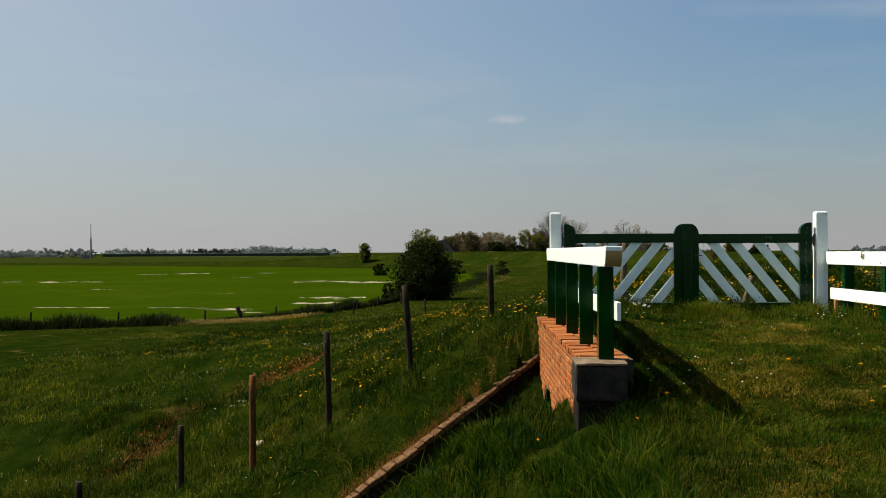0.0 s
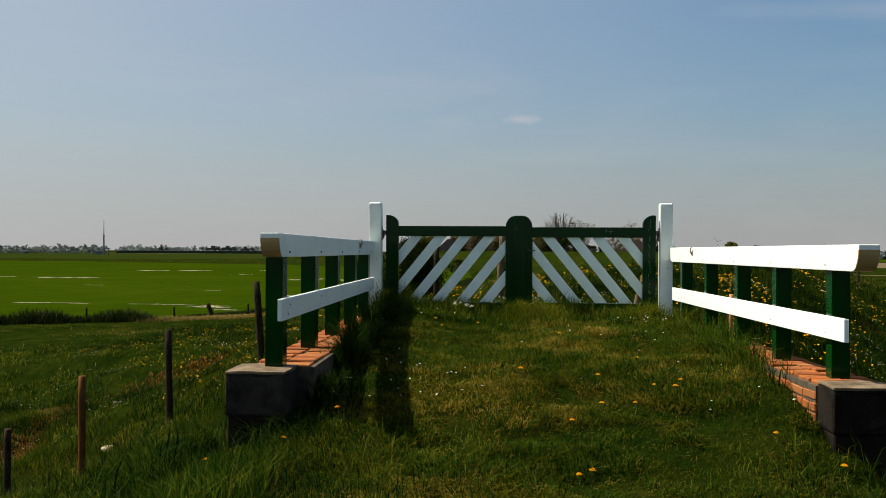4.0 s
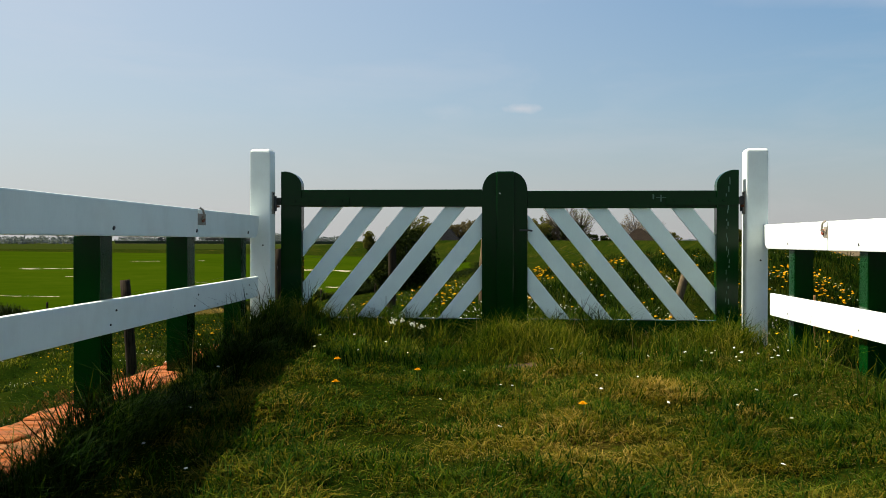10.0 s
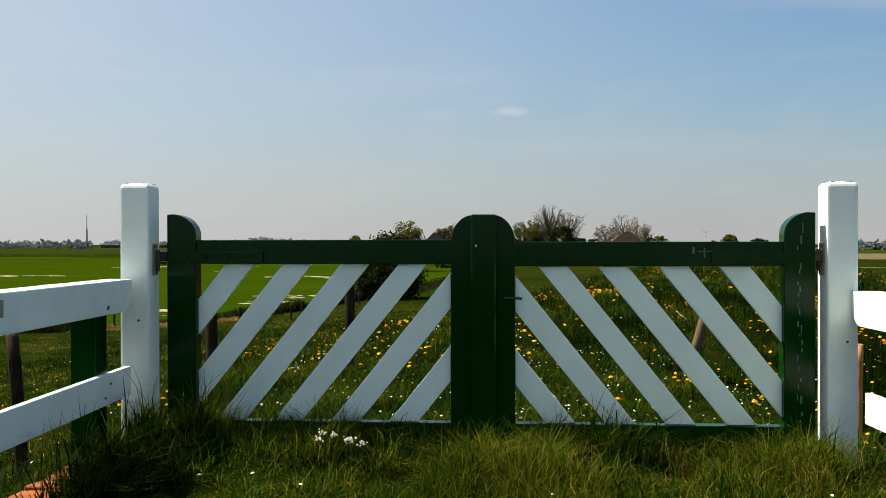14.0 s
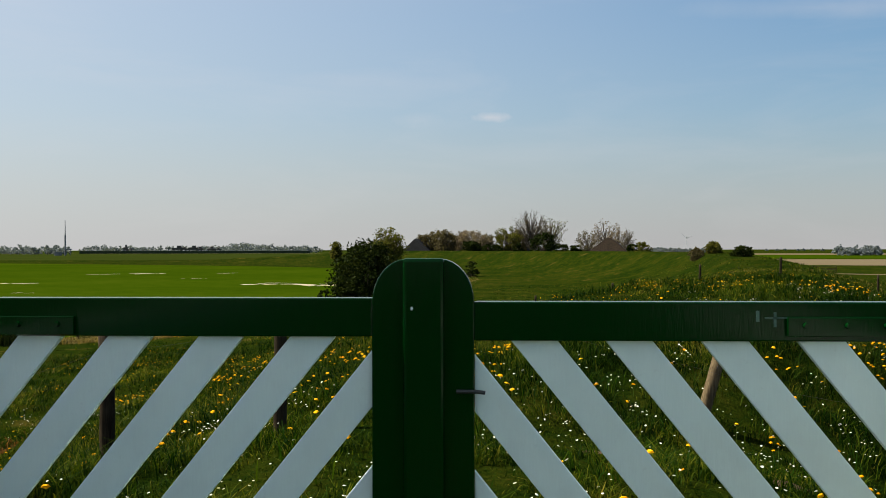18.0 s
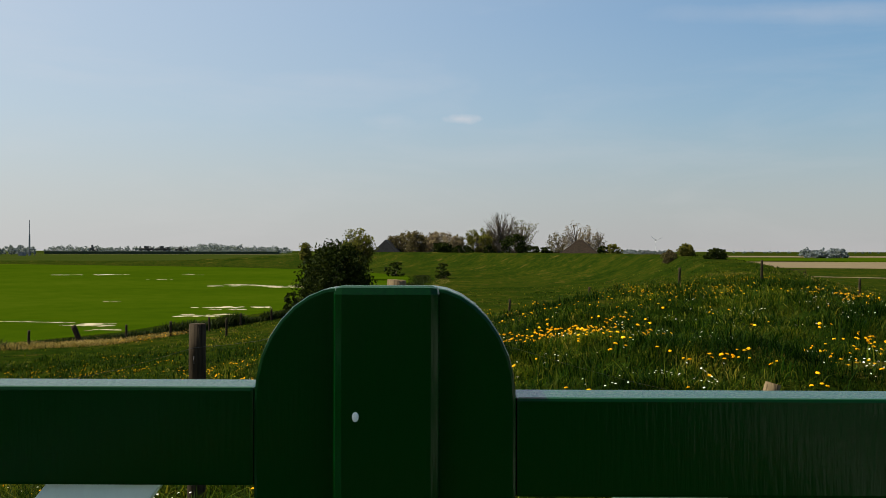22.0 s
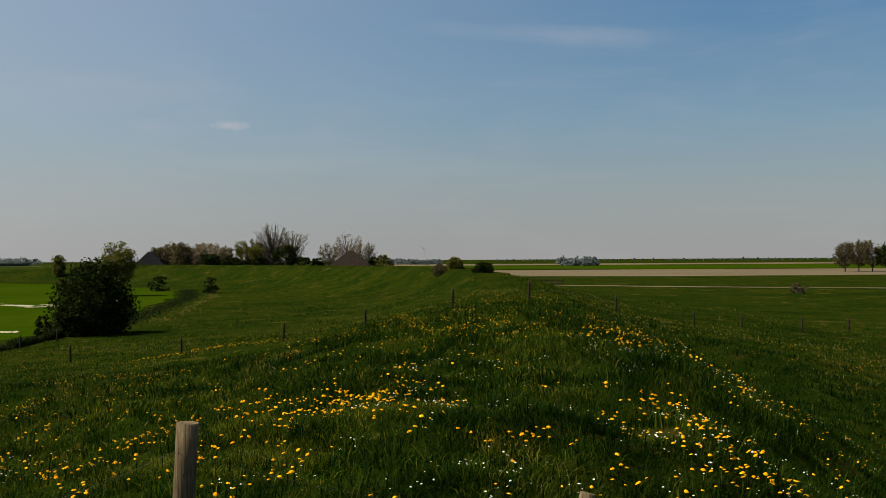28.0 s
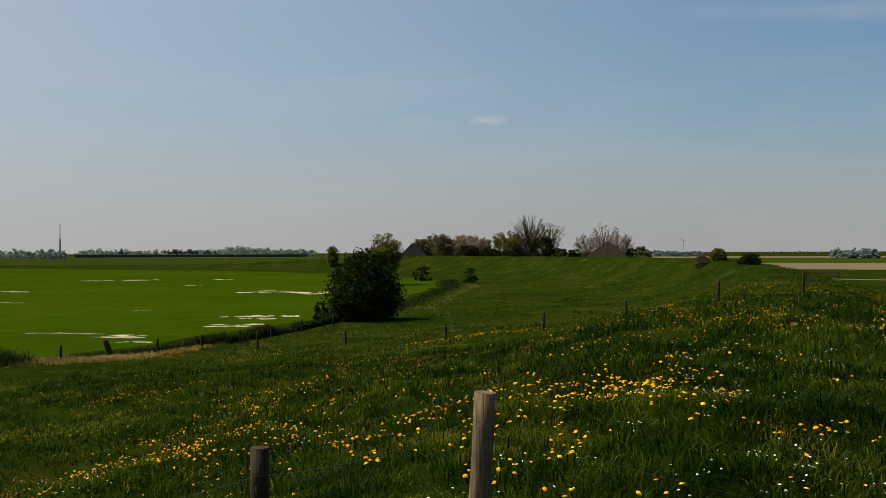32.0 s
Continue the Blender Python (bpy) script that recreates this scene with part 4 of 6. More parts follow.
for x, y, n, w, turn in ((-65, 119, 9, 2.2, 4), (-60, 118, 5, 1.2, -8), (-35.5, 57.5, 5.4, 0.55, 3), (-33.2, 57.2, 2.6, 0.4, 0), (-70, 165, 7, 2.5, 12), (-62, 170, 5, 2.0, 40), (-24.5, 116, 9, 3.2, -6), (-21, 112, 5, 1.6, 10), (-18.6, 72, 3.6, 1.5, 5), (-17.6, 69.5, 2.4, 0.9, -5), (-17.2, 62.5, 3.2, 0.9, 4), (-21.6, 54, 4.6, 0.6, -14), (-24.8, 56.5, 2.6, 0.4, -10), (-19.6, 51.2, 2.2, 0.5, -8), (-48, 92, 2.4, 0.6, 0), (-80, 100, 4, 0.9, 8), (-16.4, 64.0, 3.6, 1.2, 4), (-15.8, 72.2, 2.6, 1.4, 12), (-27.0, 56.9, 3.4, 0.5, 2), (-21.9, 55.2, 3.4, 0.9, -8), (-64.0, 167.3, 7.0, 3.0, 18), (-28.0, 119.8, 5.0, 1.6, 8), (-48.0, 171.0, 4.0, 2.0, -10), (-13.6, 126, 6, 1.6, 62), (-45, 140, 3, 1.0, 20), (-100, 140, 8, 1.5, 5), (-30, 80, 1.6, 0.4, 0)):
    bare_strip(x, y, n, w, turn, 0.6)


# ---- grass and flowers ----
rng = np.random.default_rng(4)


SOIL = [(0.09, -1.16, 0.22, 0.15), (-0.02, -1.40, 0.13, 0.08), (0.35, -2.34, 0.09, 0.05), (-0.4, -1.69, 0.07, 0.05), (2.0, 2.9, 0.34, 0.24), (-1.4, 5.0, 0.36, 0.24), (0.9, 3.2, 0.2, 0.15)]


def clear_of_walls(x, y):
    """Whether a spot is free of the parapets, blocks, posts and the wing wall."""
    li, ri = left_inner(y), right_inner(y)
    on_left = (x < li + 0.09) & (x > li - 0.25) & (y > -5.24) & (y < -0.35)
    on_right = (x > ri - 0.07) & (x < ri + 0.25) & (y > -5.29) & (y < -0.35)
    on_wing = (x < -1.8) & (x > -5.9) & (y > wing_y(x) - 0.03) & (y < wing_y(x) + 0.13)
    on_wing_r = (x > 2.0) & (x < 4.7) & (y > -5.12) & (y < -4.70)
    on_posts = (np.abs(np.abs(x) - 1.65) < 0.085) & (np.abs(y + 0.05) < 0.14)
    bare = np.zeros(np.shape(x), bool)
    for sx, sy, sa, sb in SOIL:
        bare |= ((x - sx) / sa) ** 2 + ((y - sy) / sb) ** 2 < 0.1 + 0.8 * lumps(x, y, 0.05, 91)
    return ~(bare | on_left | on_right | on_wing | on_wing_r | on_posts)


def blades(name, x, y, high, wide, mat, label, category="grass", bend=0.55, lift=0.0):
    """One mesh of single grass blades, each a bent, tapering strip."""
    n = len(x)
    z = height(x, y) - 0.01 + lift
    a = rng.uniform(0, math.tau, n)
    turn = a + rng.uniform(-0.9, 0.9, n)
    dx, dy = np.cos(a), np.sin(a)
    wx, wy = -np.sin(turn) * wide / 2, np.cos(turn) * wide / 2
    b = high * bend * rng.uniform(0.25, 1.5, n)
    mid = 0.55
    v = np.empty((n, 5, 3))
    root = np.stack([x, y, z], -1)
    side = np.stack([wx, wy, np.zeros(n)], -1)
    v[:, 0], v[:, 1] = root - side, root + side
    half = root + np.stack([dx * b * 0.3, dy * b * 0.3, high * mid], -1)
    v[:, 2], v[:, 3] = half + side * 0.75, half - side * 0.75
    v[:, 4] = root + np.stack([dx * b, dy * b, high * (1.0 - 0.18 * (b / high))], -1)
    k = np.arange(n)[:, None] * 5
    me = raw_mesh(name, v.reshape(-1, 3), k + np.array([[0, 1, 2, 3]]), k + np.array([[3, 2, 4]]))
    me.materials.append(mat)
    return tagged(new(name, me), label, category, kind="stuff")


def spots(n, x0, x1, y0, y1, keep=None):
    x, y = rng.uniform(x0, x1, n), rng.uniform(y0, y1, n)
    ok = clear_of_walls(x, y)
    if keep is not None:
        ok &= rng.uniform(0, 1, n) < keep(x, y)
    return x[ok], y[ok]


def tuft(x, y):
    return lumps(x, y, 0.14, 20) * 0.34 + lumps(x, y, 0.33, 21) * 0.36 + lumps(x, y, 1.1, 22) * 0.30


def knot(x, y):
    """Coarser tufts for the meadow: 0 in the gaps, 1 in the thick of a clump."""
    return ease(0.36, 0.64, lumps(x, y, 0.28, 23) * 0.45 + lumps(x, y, 0.7, 24) * 0.35 + lumps(x, y, 2.2, 25) * 0.20)


def knot_far(x, y):
    return ease(0.36, 0.64, lumps(x, y, 0.9, 26) * 0.5 + lumps(x, y, 2.4, 27) * 0.3 + lumps(x, y, 7.0, 28) * 0.2)


def off_wheat(x, y):
    """0 over the wheat field, where no wild grass grows."""
    edge = np.interp(y, [41.0, 42.5, 70.0, 100.0, 135.0, 163.0], [-60.0, -19.0, -11.2, -8.7, -6.7, -8.2])
    return np.where((y > 41.0) & (x < edge), 0.0, 1.0)


def sown(name, x, y, high, wide, label, bend):
    """Meadow grass in three kinds by patches and slope: sunlight put in as a pale kind on the sunny slope, shade as a
    deep green one past the crest, and the rest between.
    """
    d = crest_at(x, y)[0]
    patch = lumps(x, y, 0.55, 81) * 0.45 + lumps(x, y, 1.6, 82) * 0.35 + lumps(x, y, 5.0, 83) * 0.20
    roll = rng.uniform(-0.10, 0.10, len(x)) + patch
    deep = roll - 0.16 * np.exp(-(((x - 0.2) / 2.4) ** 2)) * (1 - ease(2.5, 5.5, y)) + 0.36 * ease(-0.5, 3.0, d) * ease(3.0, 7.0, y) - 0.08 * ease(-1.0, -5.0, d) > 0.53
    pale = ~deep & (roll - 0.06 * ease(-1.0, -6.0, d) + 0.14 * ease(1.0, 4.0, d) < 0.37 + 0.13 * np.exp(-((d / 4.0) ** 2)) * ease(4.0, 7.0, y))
    for mask, mat, say in ((deep, M["deep"], "deep green shade-toned lush "), (pale, M["sward"], "pale sun-toned "), (~deep & ~pale, M["meadow"], "")):
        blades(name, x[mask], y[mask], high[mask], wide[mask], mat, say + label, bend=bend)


# the trodden turf of the bridge
def trodden(x, y):
    return ease(0.36, 0.60, tuft(x, y))


def worn_spot(x, y):
    """Small patches trodden bare."""
    return ease(0.70, 0.80, lumps(x, y, 0.55, 33) * 0.75 + lumps(x, y, 0.15, 34) * 0.25)


x, y = spots(250000, -1.45, 1.85, -7.9, 0.0, lambda x, y: (0.6 + 0.4 * trodden(x, y)) * (1 - 0.6 * worn_spot(x, y)))
lush = lumps(x, y, 0.6, 35) * 0.35 + lumps(x, y, 0.15, 36) * 0.4 + 0.125 + rng.uniform(-0.24, 0.24, len(x)) + 0.06 * ease(-4.8, -6.0, y) > 0.62
high, wide = (0.012 + 0.034 * trodden(x, y) ** 1.5) * rng.uniform(0.6, 1.6, len(x)), rng.uniform(0.0042, 0.0082, len(x))
blades("short_turf", x[~lush], y[~lush], high[~lush], wide[~lush], M["lawn"], "short yellow-green trodden turf on the bridge", bend=1.6)
blades("lush_turf", x[lush], y[lush], high[lush] * 1.5, wide[lush], M["lush"], "lush green patches in the trodden turf", bend=1.2)
x, y = spots(16000, -1.3, 1.8, -7.4, 0.0, lambda x, y: (ease(0.38, 0.66, lumps(x, y, 0.8, 31)) + 0.10) * (0.5 + 0.5 * ease(-5.0, -4.0, y)))
blades("dry_turf", x, y, rng.uniform(0.012, 0.035, len(x)), rng.uniform(0.003, 0.0055, len(x)), M["straw"], "dry straw-coloured stalks in the turf", bend=1.9)


def rank(x, y):
    """Where grass stands long: by the left parapet, at the gate's foot, round the blocks."""
    by_wall = ease(-1.14, -1.40, x) * ease(-5.6, -4.9, y) + 0.8 * ease(1.45, 1.62, x) * ease(-5.0, -4.2, y)
    by_gate = ease(-0.75, -0.25, y) * (np.abs(x) < 1.7)
    by_block = 0.35 * np.exp(-(((x + 1.5) / 0.6) ** 2 + ((y + 5.5) / 0.5) ** 2)) + 0.2 * np.exp(-(((x - 1.6) / 0.5) ** 2 + ((y + 5.3) / 0.6) ** 2))
    return np.clip(by_wall + by_gate + by_block, 0, 1)


x, y = spots(72000, -1.75, 2.0, -6.4, 0.25, lambda x, y: rank(x, y) * (0.15 + 0.85 * trodden(x, y)))
tall = 0.9 + 0.15 * ease(-1.05, -1.3, x) * ease(-5.0, -4.0, y)
# the strip by the left parapet gets the darker copy: shade by colour
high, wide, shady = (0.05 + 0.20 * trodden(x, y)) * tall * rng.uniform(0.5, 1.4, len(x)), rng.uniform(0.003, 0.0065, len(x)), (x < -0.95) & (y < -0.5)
blades("long_grass", x[~shady], y[~shady], high[~shady], wide[~shady], M["lush"], "long lush grass at the foot of gate and parapet", bend=0.9)
blades("long_grass", x[shady], y[shady], high[shady], wide[shady], M["deep"], "long grass leaning over the brick parapet, darkened by colour for its shade", bend=1.1)
# a second strip along the parapet in the same shade-dark tone
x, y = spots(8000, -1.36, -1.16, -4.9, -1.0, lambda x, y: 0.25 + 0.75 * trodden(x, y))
blades("long_grass", x, y, (0.06 + 0.13 * trodden(x, y)) * rng.uniform(0.5, 1.3, len(x)), rng.uniform(0.004, 0.0075, len(x)), M["deep"], "dense grass along the parapet, its shade put into the colour", bend=1.2)
x, y = spots(1600, -1.7, 2.0, -6.0, 0.2, rank)
blades("dry_stalks", x, y, rng.uniform(0.10, 0.26, len(x)), rng.uniform(0.002, 0.0035, len(x)), M["straw"], "dry bent stalks in the long grass", bend=0.9)
# lush foreground before the bridge
x, y = spots(60000, -3.0, 1.95, -7.9, -5.0, lambda x, y: (0.10 + 0.90 * trodden(x, y)) * ease(-5.0, -6.0, y) * (0.25 + 0.75 * ease(0.7, 1.4, np.abs(x - 0.1))))
high, wide = (0.02 + 0.075 * trodden(x, y)) * rng.uniform(0.5, 1.4, len(x)), rng.uniform(0.004, 0.008, len(x))
dim = lumps(x, y, 0.4, 37) + rng.uniform(-0.2, 0.2, len(x)) > 0.45
blades("lush_turf", x[~dim], y[~dim], high[~dim], wide[~dim], M["lush"], "lush green grass on the way to the bridge", bend=1.0)
blades("lush_turf", x[dim], y[dim], high[dim] * 1.25, wide[dim], M["deep"], "dark green grass on the way to the bridge", bend=1.0)
# reddish dry growth on the low slope and along the worn ledge
x, y = spots(16000, -17.0, -2.5, -4.0, 30.0, lambda x, y: ease(0.56, 0.74, lumps(x, y, 2.3, 55) * 0.6 + lumps(x, y, 0.8, 56) * 0.4))
blades("dry_slope_grass", x, y, rng.uniform(0.05, 0.15, len(x)), rng.uniform(0.006, 0.016, len(x)), M["straw"], "reddish dry grass patches on the slope", bend=1.0)
x, y = spots(110000, -10.4, -4.6, 3.0, 16.0, ledge)
blades("path_grass", x, y, rng.uniform(0.04, 0.12, len(x)), rng.uniform(0.012, 0.025, len(x)), M["ruddy"], "reddish-brown dry growth on the worn ledge", bend=1.2)
# tall grass before the gate, sunlight put into its brighter colour
x, y = spots(30000, -1.5, 1.6, -1.35, 0.10, lambda x, y: (0.10 + 0.90 * trodden(x, y)) * ease(-1.35, -0.65, y))
blades("gate_grass", x, y, (0.04 + 0.15 * trodden(x, y)) * rng.uniform(0.5, 1.3, len(x)) * (0.5 + 0.45 * ease(-1.3, -0.6, y)), rng.uniform(0.003, 0.0065, len(x)), M["sward"], "tall yellow-green grass before the gate, sunlight put into its colour", bend=1.0)


def in_view(x, y):
    """1 over the fan of meadow that can be seen over and through the gate."""
    return np.where((x > -0.62 * (y + 4.0)) & (x < 0.86 * (y + 3.0)), 1.0, 0.0)


def clumps(name, n, x0, x1, y0, y1, per, radius, low, high, wide, mat, label, keep=None):
    """Tussocks: blades crowded round scattered middles, leaning outwards."""
    cx, cy = spots(n, x0, x1, y0, y1, keep)
    size = rng.uniform(0.5, 1.3, len(cx))
    x = np.repeat(cx, per) + rng.normal(0, 1, len(cx) * per) * np.repeat(size, per) * radius
    y = np.repeat(cy, per) + rng.normal(0, 1, len(cx) * per) * np.repeat(size, per) * radius
    ok = clear_of_walls(x, y)
    high_each = (rng.uniform(low, high, len(x)) * np.repeat(size, per))[ok]
    return blades(name, x[ok], y[ok], high_each, wide * rng.uniform(0.6, 1.4, ok.sum()), mat, label, bend=0.8)


clumps("turf_tussocks", 420, -1.2, 1.8, -7.8, -0.6, 34, 0.05, 0.03, 0.075, 0.0048, M["lush"], "small lush tussocks in the trodden turf")
clumps("gate_tufts", 34, -1.4, 1.6, -1.5, -0.15, 40, 0.05, 0.05, 0.14, 0.006, M["deep"], "dark green clumps in the rank grass before the gate")
clumps("gate_tufts", 9, 0.45, 0.72, -0.34, -0.16, 46, 0.05, 0.16, 0.34, 0.006, M["deep"], "dark tall grass tuft growing against the gate")
clumps("gate_tufts", 46, -1.5, 1.6, -1.3, -0.08, 48, 0.055, 0.08, 0.19, 0.006, M["lush"], "rank grass tufts along the foot of the gate")
clumps("turf_tussocks", 260, -1.2, 1.8, -7.0, -0.6, 40, 0.045, 0.025, 0.06, 0.005, M["meadow"], "small dark green tussocks in the trodden turf")
clumps("meadow_tussocks", 700, -4.5, 11.0, 4.5, 15.0, 54, 0.13, 0.10, 0.24, 0.010, M["deep"], "dark lush tussocks in the meadow", in_view)
clumps("meadow_tussocks", 64, -1.0, 10.0, 6.0, 20.0, 300, 0.27, 0.08, 0.22, 0.011, M["deep"], "broad dark clumps of rank grass on the dike's back", in_view)
clumps("meadow_tussocks", 500, -4.5, 11.0, 0.6, 15.0, 46, 0.10, 0.08, 0.18, 0.009, M["lush"], "bright green tussocks in the meadow", in_view)
clumps("meadow_tussocks", 1300, -16.0, 20.0, 15.0, 36.0, 30, 0.24, 0.10, 0.26, 0.022, M["deep"], "dark lush tussocks along the dike", in_view)
clumps("slope_tussocks", 620, -11.0, -1.8, -7.5, 8.0, 42, 0.13, 0.12, 0.30, 0.010, M["deep"], "lush tussocks on the dike slope")
clumps("far_tussocks", 1500, -40.0, 45.0, 34.0, 110.0, 14, 0.45, 0.06, 0.20, 0.05, M["meadow"], "dark tussocks on the far pasture", off_wheat)
# slopes beside the bridge
x, y = spots(15000, -2.9, -1.72, -5.3, -0.7, lambda x, y: np.where(y < wing_y(x), 1.0, 0.0))
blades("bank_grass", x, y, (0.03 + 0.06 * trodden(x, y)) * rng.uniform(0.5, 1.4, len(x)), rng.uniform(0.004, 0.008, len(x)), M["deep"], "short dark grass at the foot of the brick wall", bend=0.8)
x, y = spots(26000, -5.6, -1.85, -5.4, -3.5, lambda x, y: 0.2 + 0.8 * trodden(x, y))
blades("bank_grass", x, y, (0.05 + 0.12 * trodden(x, y)) * (1 - 0.75 * ease(-2.60, -2.2, x)) * rng.uniform(0.6, 1.3, len(x)), rng.uniform(0.004, 0.008, len(x)), M["lush"], "long grass on the bank before the culvert", bend=0.7)
x, y = spots(80000, -6.5, -1.3, -9.5, -1.2, lambda x, y: 0.15 + 0.85 * trodden(x, y))
channel = ease(-3.6, -3.1, y) * ease(1.6, 1.75, -x)
blades("slope_grass", x, y, (0.06 + 0.22 * trodden(x, y)) * (1 - 0.6 * channel) * (1 - 0.65 * ease(-2.60, -2.1, x) * ease(-6.2, -5.4, y)) * (1 - 0.5 * ease(-5.4, -4.8, y)) * rng.uniform(0.5, 1.4, len(x)), rng.uniform(0.004, 0.0085, len(x)), M["lush"], "rank green grass on the dike slope before the culvert", bend=0.8)
x, y = spots(80000, -11.0, -1.8, -1.2, 8.0, lambda x, y: (0.15 + 0.85 * knot(x, y)) * (1 - 0.9 * ledge(x, y)))
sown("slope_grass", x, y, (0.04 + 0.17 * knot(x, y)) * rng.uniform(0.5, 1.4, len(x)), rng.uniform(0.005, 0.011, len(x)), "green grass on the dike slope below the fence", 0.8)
x, y = spots(34000, 1.6, 7.0, -8.0, 0.5, lambda x, y: 0.15 + 0.85 * knot(x, y))
low = 1 - 0.75 * ease(1.5, 1.8, x) * ease(-6.8, -6.0, y) * (1 - ease(-5.0, -4.6, y))
sown("slope_grass", x, y, (0.05 + 0.17 * knot(x, y)) * low * rng.uniform(0.5, 1.4, len(x)), rng.uniform(0.005, 0.010, len(x)), "green grass on the slope beside the sunlit parapet", 0.8)
x = rng.uniform(-5.0, -1.9, 5200)
y = wing_y(x) + 0.15 + np.abs(rng.normal(0, 0.13, len(x)))
blades("dry_stalks", x, y, rng.uniform(0.06, 0.2, len(x)), rng.uniform(0.003, 0.006, len(x)), M["ruddy"], "dry reddish stalks along the wing wall's cap", bend=1.0)
x, y = spots(26000, -7.0, -1.75, -3.0, 2.2, lambda x, y: ease(0.12, 0.20, y - wing_y(x)) * (0.3 + 0.7 * trodden(x, y)))
blades("slope_grass", x, y, (0.04 + 0.10 * trodden(x, y)) * rng.uniform(0.5, 1.4, len(x)), rng.uniform(0.004, 0.009, len(x)), M["lush"], "fresh green grass above the wing wall", bend=0.9)
# the meadow beyond the gate, coarser with distance
x, y = spots(290000, -6.5, 10.5, 0.05, 9.5, lambda x, y: (0.30 + 0.70 * knot(x, y)) * in_view(x, y))
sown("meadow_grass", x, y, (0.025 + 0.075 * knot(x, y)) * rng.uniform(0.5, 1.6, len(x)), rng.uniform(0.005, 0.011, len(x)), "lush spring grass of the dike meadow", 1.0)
x, y = spots(200000, -14.0, 21.0, 9.5, 24.0, lambda x, y: (0.30 + 0.70 * knot(x, y)) * in_view(x, y))
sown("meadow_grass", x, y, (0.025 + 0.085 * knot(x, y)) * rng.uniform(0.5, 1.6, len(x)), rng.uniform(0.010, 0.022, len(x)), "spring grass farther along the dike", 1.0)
x, y = spots(100000, -26.0, 36.0, 24.0, 60.0, lambda x, y: (0.14 + 0.86 * knot_far(x, y)) * off_wheat(x, y) * in_view(x, y))
sown("meadow_grass", x, y, (0.02 + 0.07 * knot_far(x, y)) * rng.uniform(0.5, 1.5, len(x)), rng.uniform(0.02, 0.042, len(x)), "distant grass of the dike slopes", 0.9)
x, y = spots(60000, -18.0, -3.0, 6.0, 26.0, lambda x, y: (0.2 + 0.8 * knot(x, y)) * (1 - 0.9 * ledge(x, y)) * (1 - in_view(x, y)))
sown("meadow_grass", x, y, (0.03 + 0.12 * knot(x, y)) * rng.uniform(0.5, 1.5, len(x)), rng.uniform(0.010, 0.022, len(x)), "spring grass at the foot of the dike", 0.9)
x, y = spots(16000, -20.0, 30.0, 2.0, 60.0, lambda x, y: ease(0.55, 0.75, lumps(x, y, 4.5, 47)) * off_wheat(x, y))
blades("dry_grass_patch", x, y, rng.uniform(0.06, 0.16, len(x)), rng.uniform(0.01, 0.03, len(x)), M["straw"], "straw-coloured dry patches in the meadow", bend=1.0)


def many(name, verts, faces, x, y, z, size, mat, label, category, tilt=0.22):
    """One mesh of many small copies of a shape, each turned, tilted and sized on its own."""
    n, m = len(x), len(verts)
    verts = np.asarray(verts, float)
    a, b, c = rng.uniform(0, math.tau, n), rng.normal(0, tilt, n), rng.normal(0, tilt, n)
    p = np.repeat(verts[None], n, 0) * size[:, None, None]
    ca, sa = np.cos(a)[:, None], np.sin(a)[:, None]
    px, py = p[:, :, 0] * ca - p[:, :, 1] * sa, p[:, :, 0] * sa + p[:, :, 1] * ca
    pz = p[:, :, 2] + px * np.tan(np.clip(b, -0.9, 0.9))[:, None] + py * np.tan(np.clip(c, -0.9, 0.9))[:, None]
    out = np.stack([px + x[:, None], py + y[:, None], pz + z[:, None]], -1).reshape(-1, 3)
    k = (np.arange(n) * m)[:, None, None]
    tri = np.array([f for f in faces if len(f) == 3], np.int64).reshape(-1, 3)
    quad = np.array([f for f in faces if len(f) == 4], np.int64).reshape(-1, 4)
    me = raw_mesh(name, out, (quad[None] + k).reshape(-1, 4) if len(quad) else None, (tri[None] + k).reshape(-1, 3) if len(tri) else None)
    me.materials.append(mat)
    return tagged(new(name, me), label, category, kind="stuff")


def dome(sides, flat):
    """A ragged low flower head: rim, shoulder, middle."""
    v = [(math.cos(math.tau * k / sides) * (1.0 if k % 2 else 0.82), math.sin(math.tau * k / sides) * (1.0 if k % 2 else 0.82), 0.0) for k in range(sides)]
    v += [(0.6 * math.cos(math.tau * k / sides), 0.6 * math.sin(math.tau * k / sides), flat) for k in range(sides)] + [(0, 0, flat * 1.15)]
    f = [(k, (k + 1) % sides, sides + (k + 1) % sides, sides + k) for k in range(sides)] + [(sides + k, sides + (k + 1) % sides, 2 * sides) for k in range(sides)]
    return v, f


def bloom(x, y):
    """How thickly flowers stand in the meadow."""
    patch = ease(0.46, 0.66, lumps(x, y, 3.2, 61) * 0.5 + lumps(x, y, 1.1, 62) * 0.5)
    d = np.abs(crest_at(x, y)[0] - 0.6)
    near = 1 - 0.80 * ease(14.0, 34.0, y)
    line = np.interp(x, [-6.0, -2.5, 2.4, 3.8, 6.0, 9.0], [14.0, 12.0, 8.8, 6.9, 4.8, 3.5])
    drift = np.exp(-(((y - line) / 1.5) ** 2)) * (0.45 + 0.55 * ease(-1.0, 1.5, x)) * ease(0.30, 0.60, lumps(x, y, 0.9, 63)) * (1 - 0.6 * ease(4.5, 7.0, x))
    return np.clip((patch * (0.06 + 0.26 * np.exp(-((d / 5.0) ** 2))) + 0.75 * drift + 0.02) * near, 0, 1)


x, y = spots(32000, -6.0, 26.0, 1.2, 50.0, bloom)
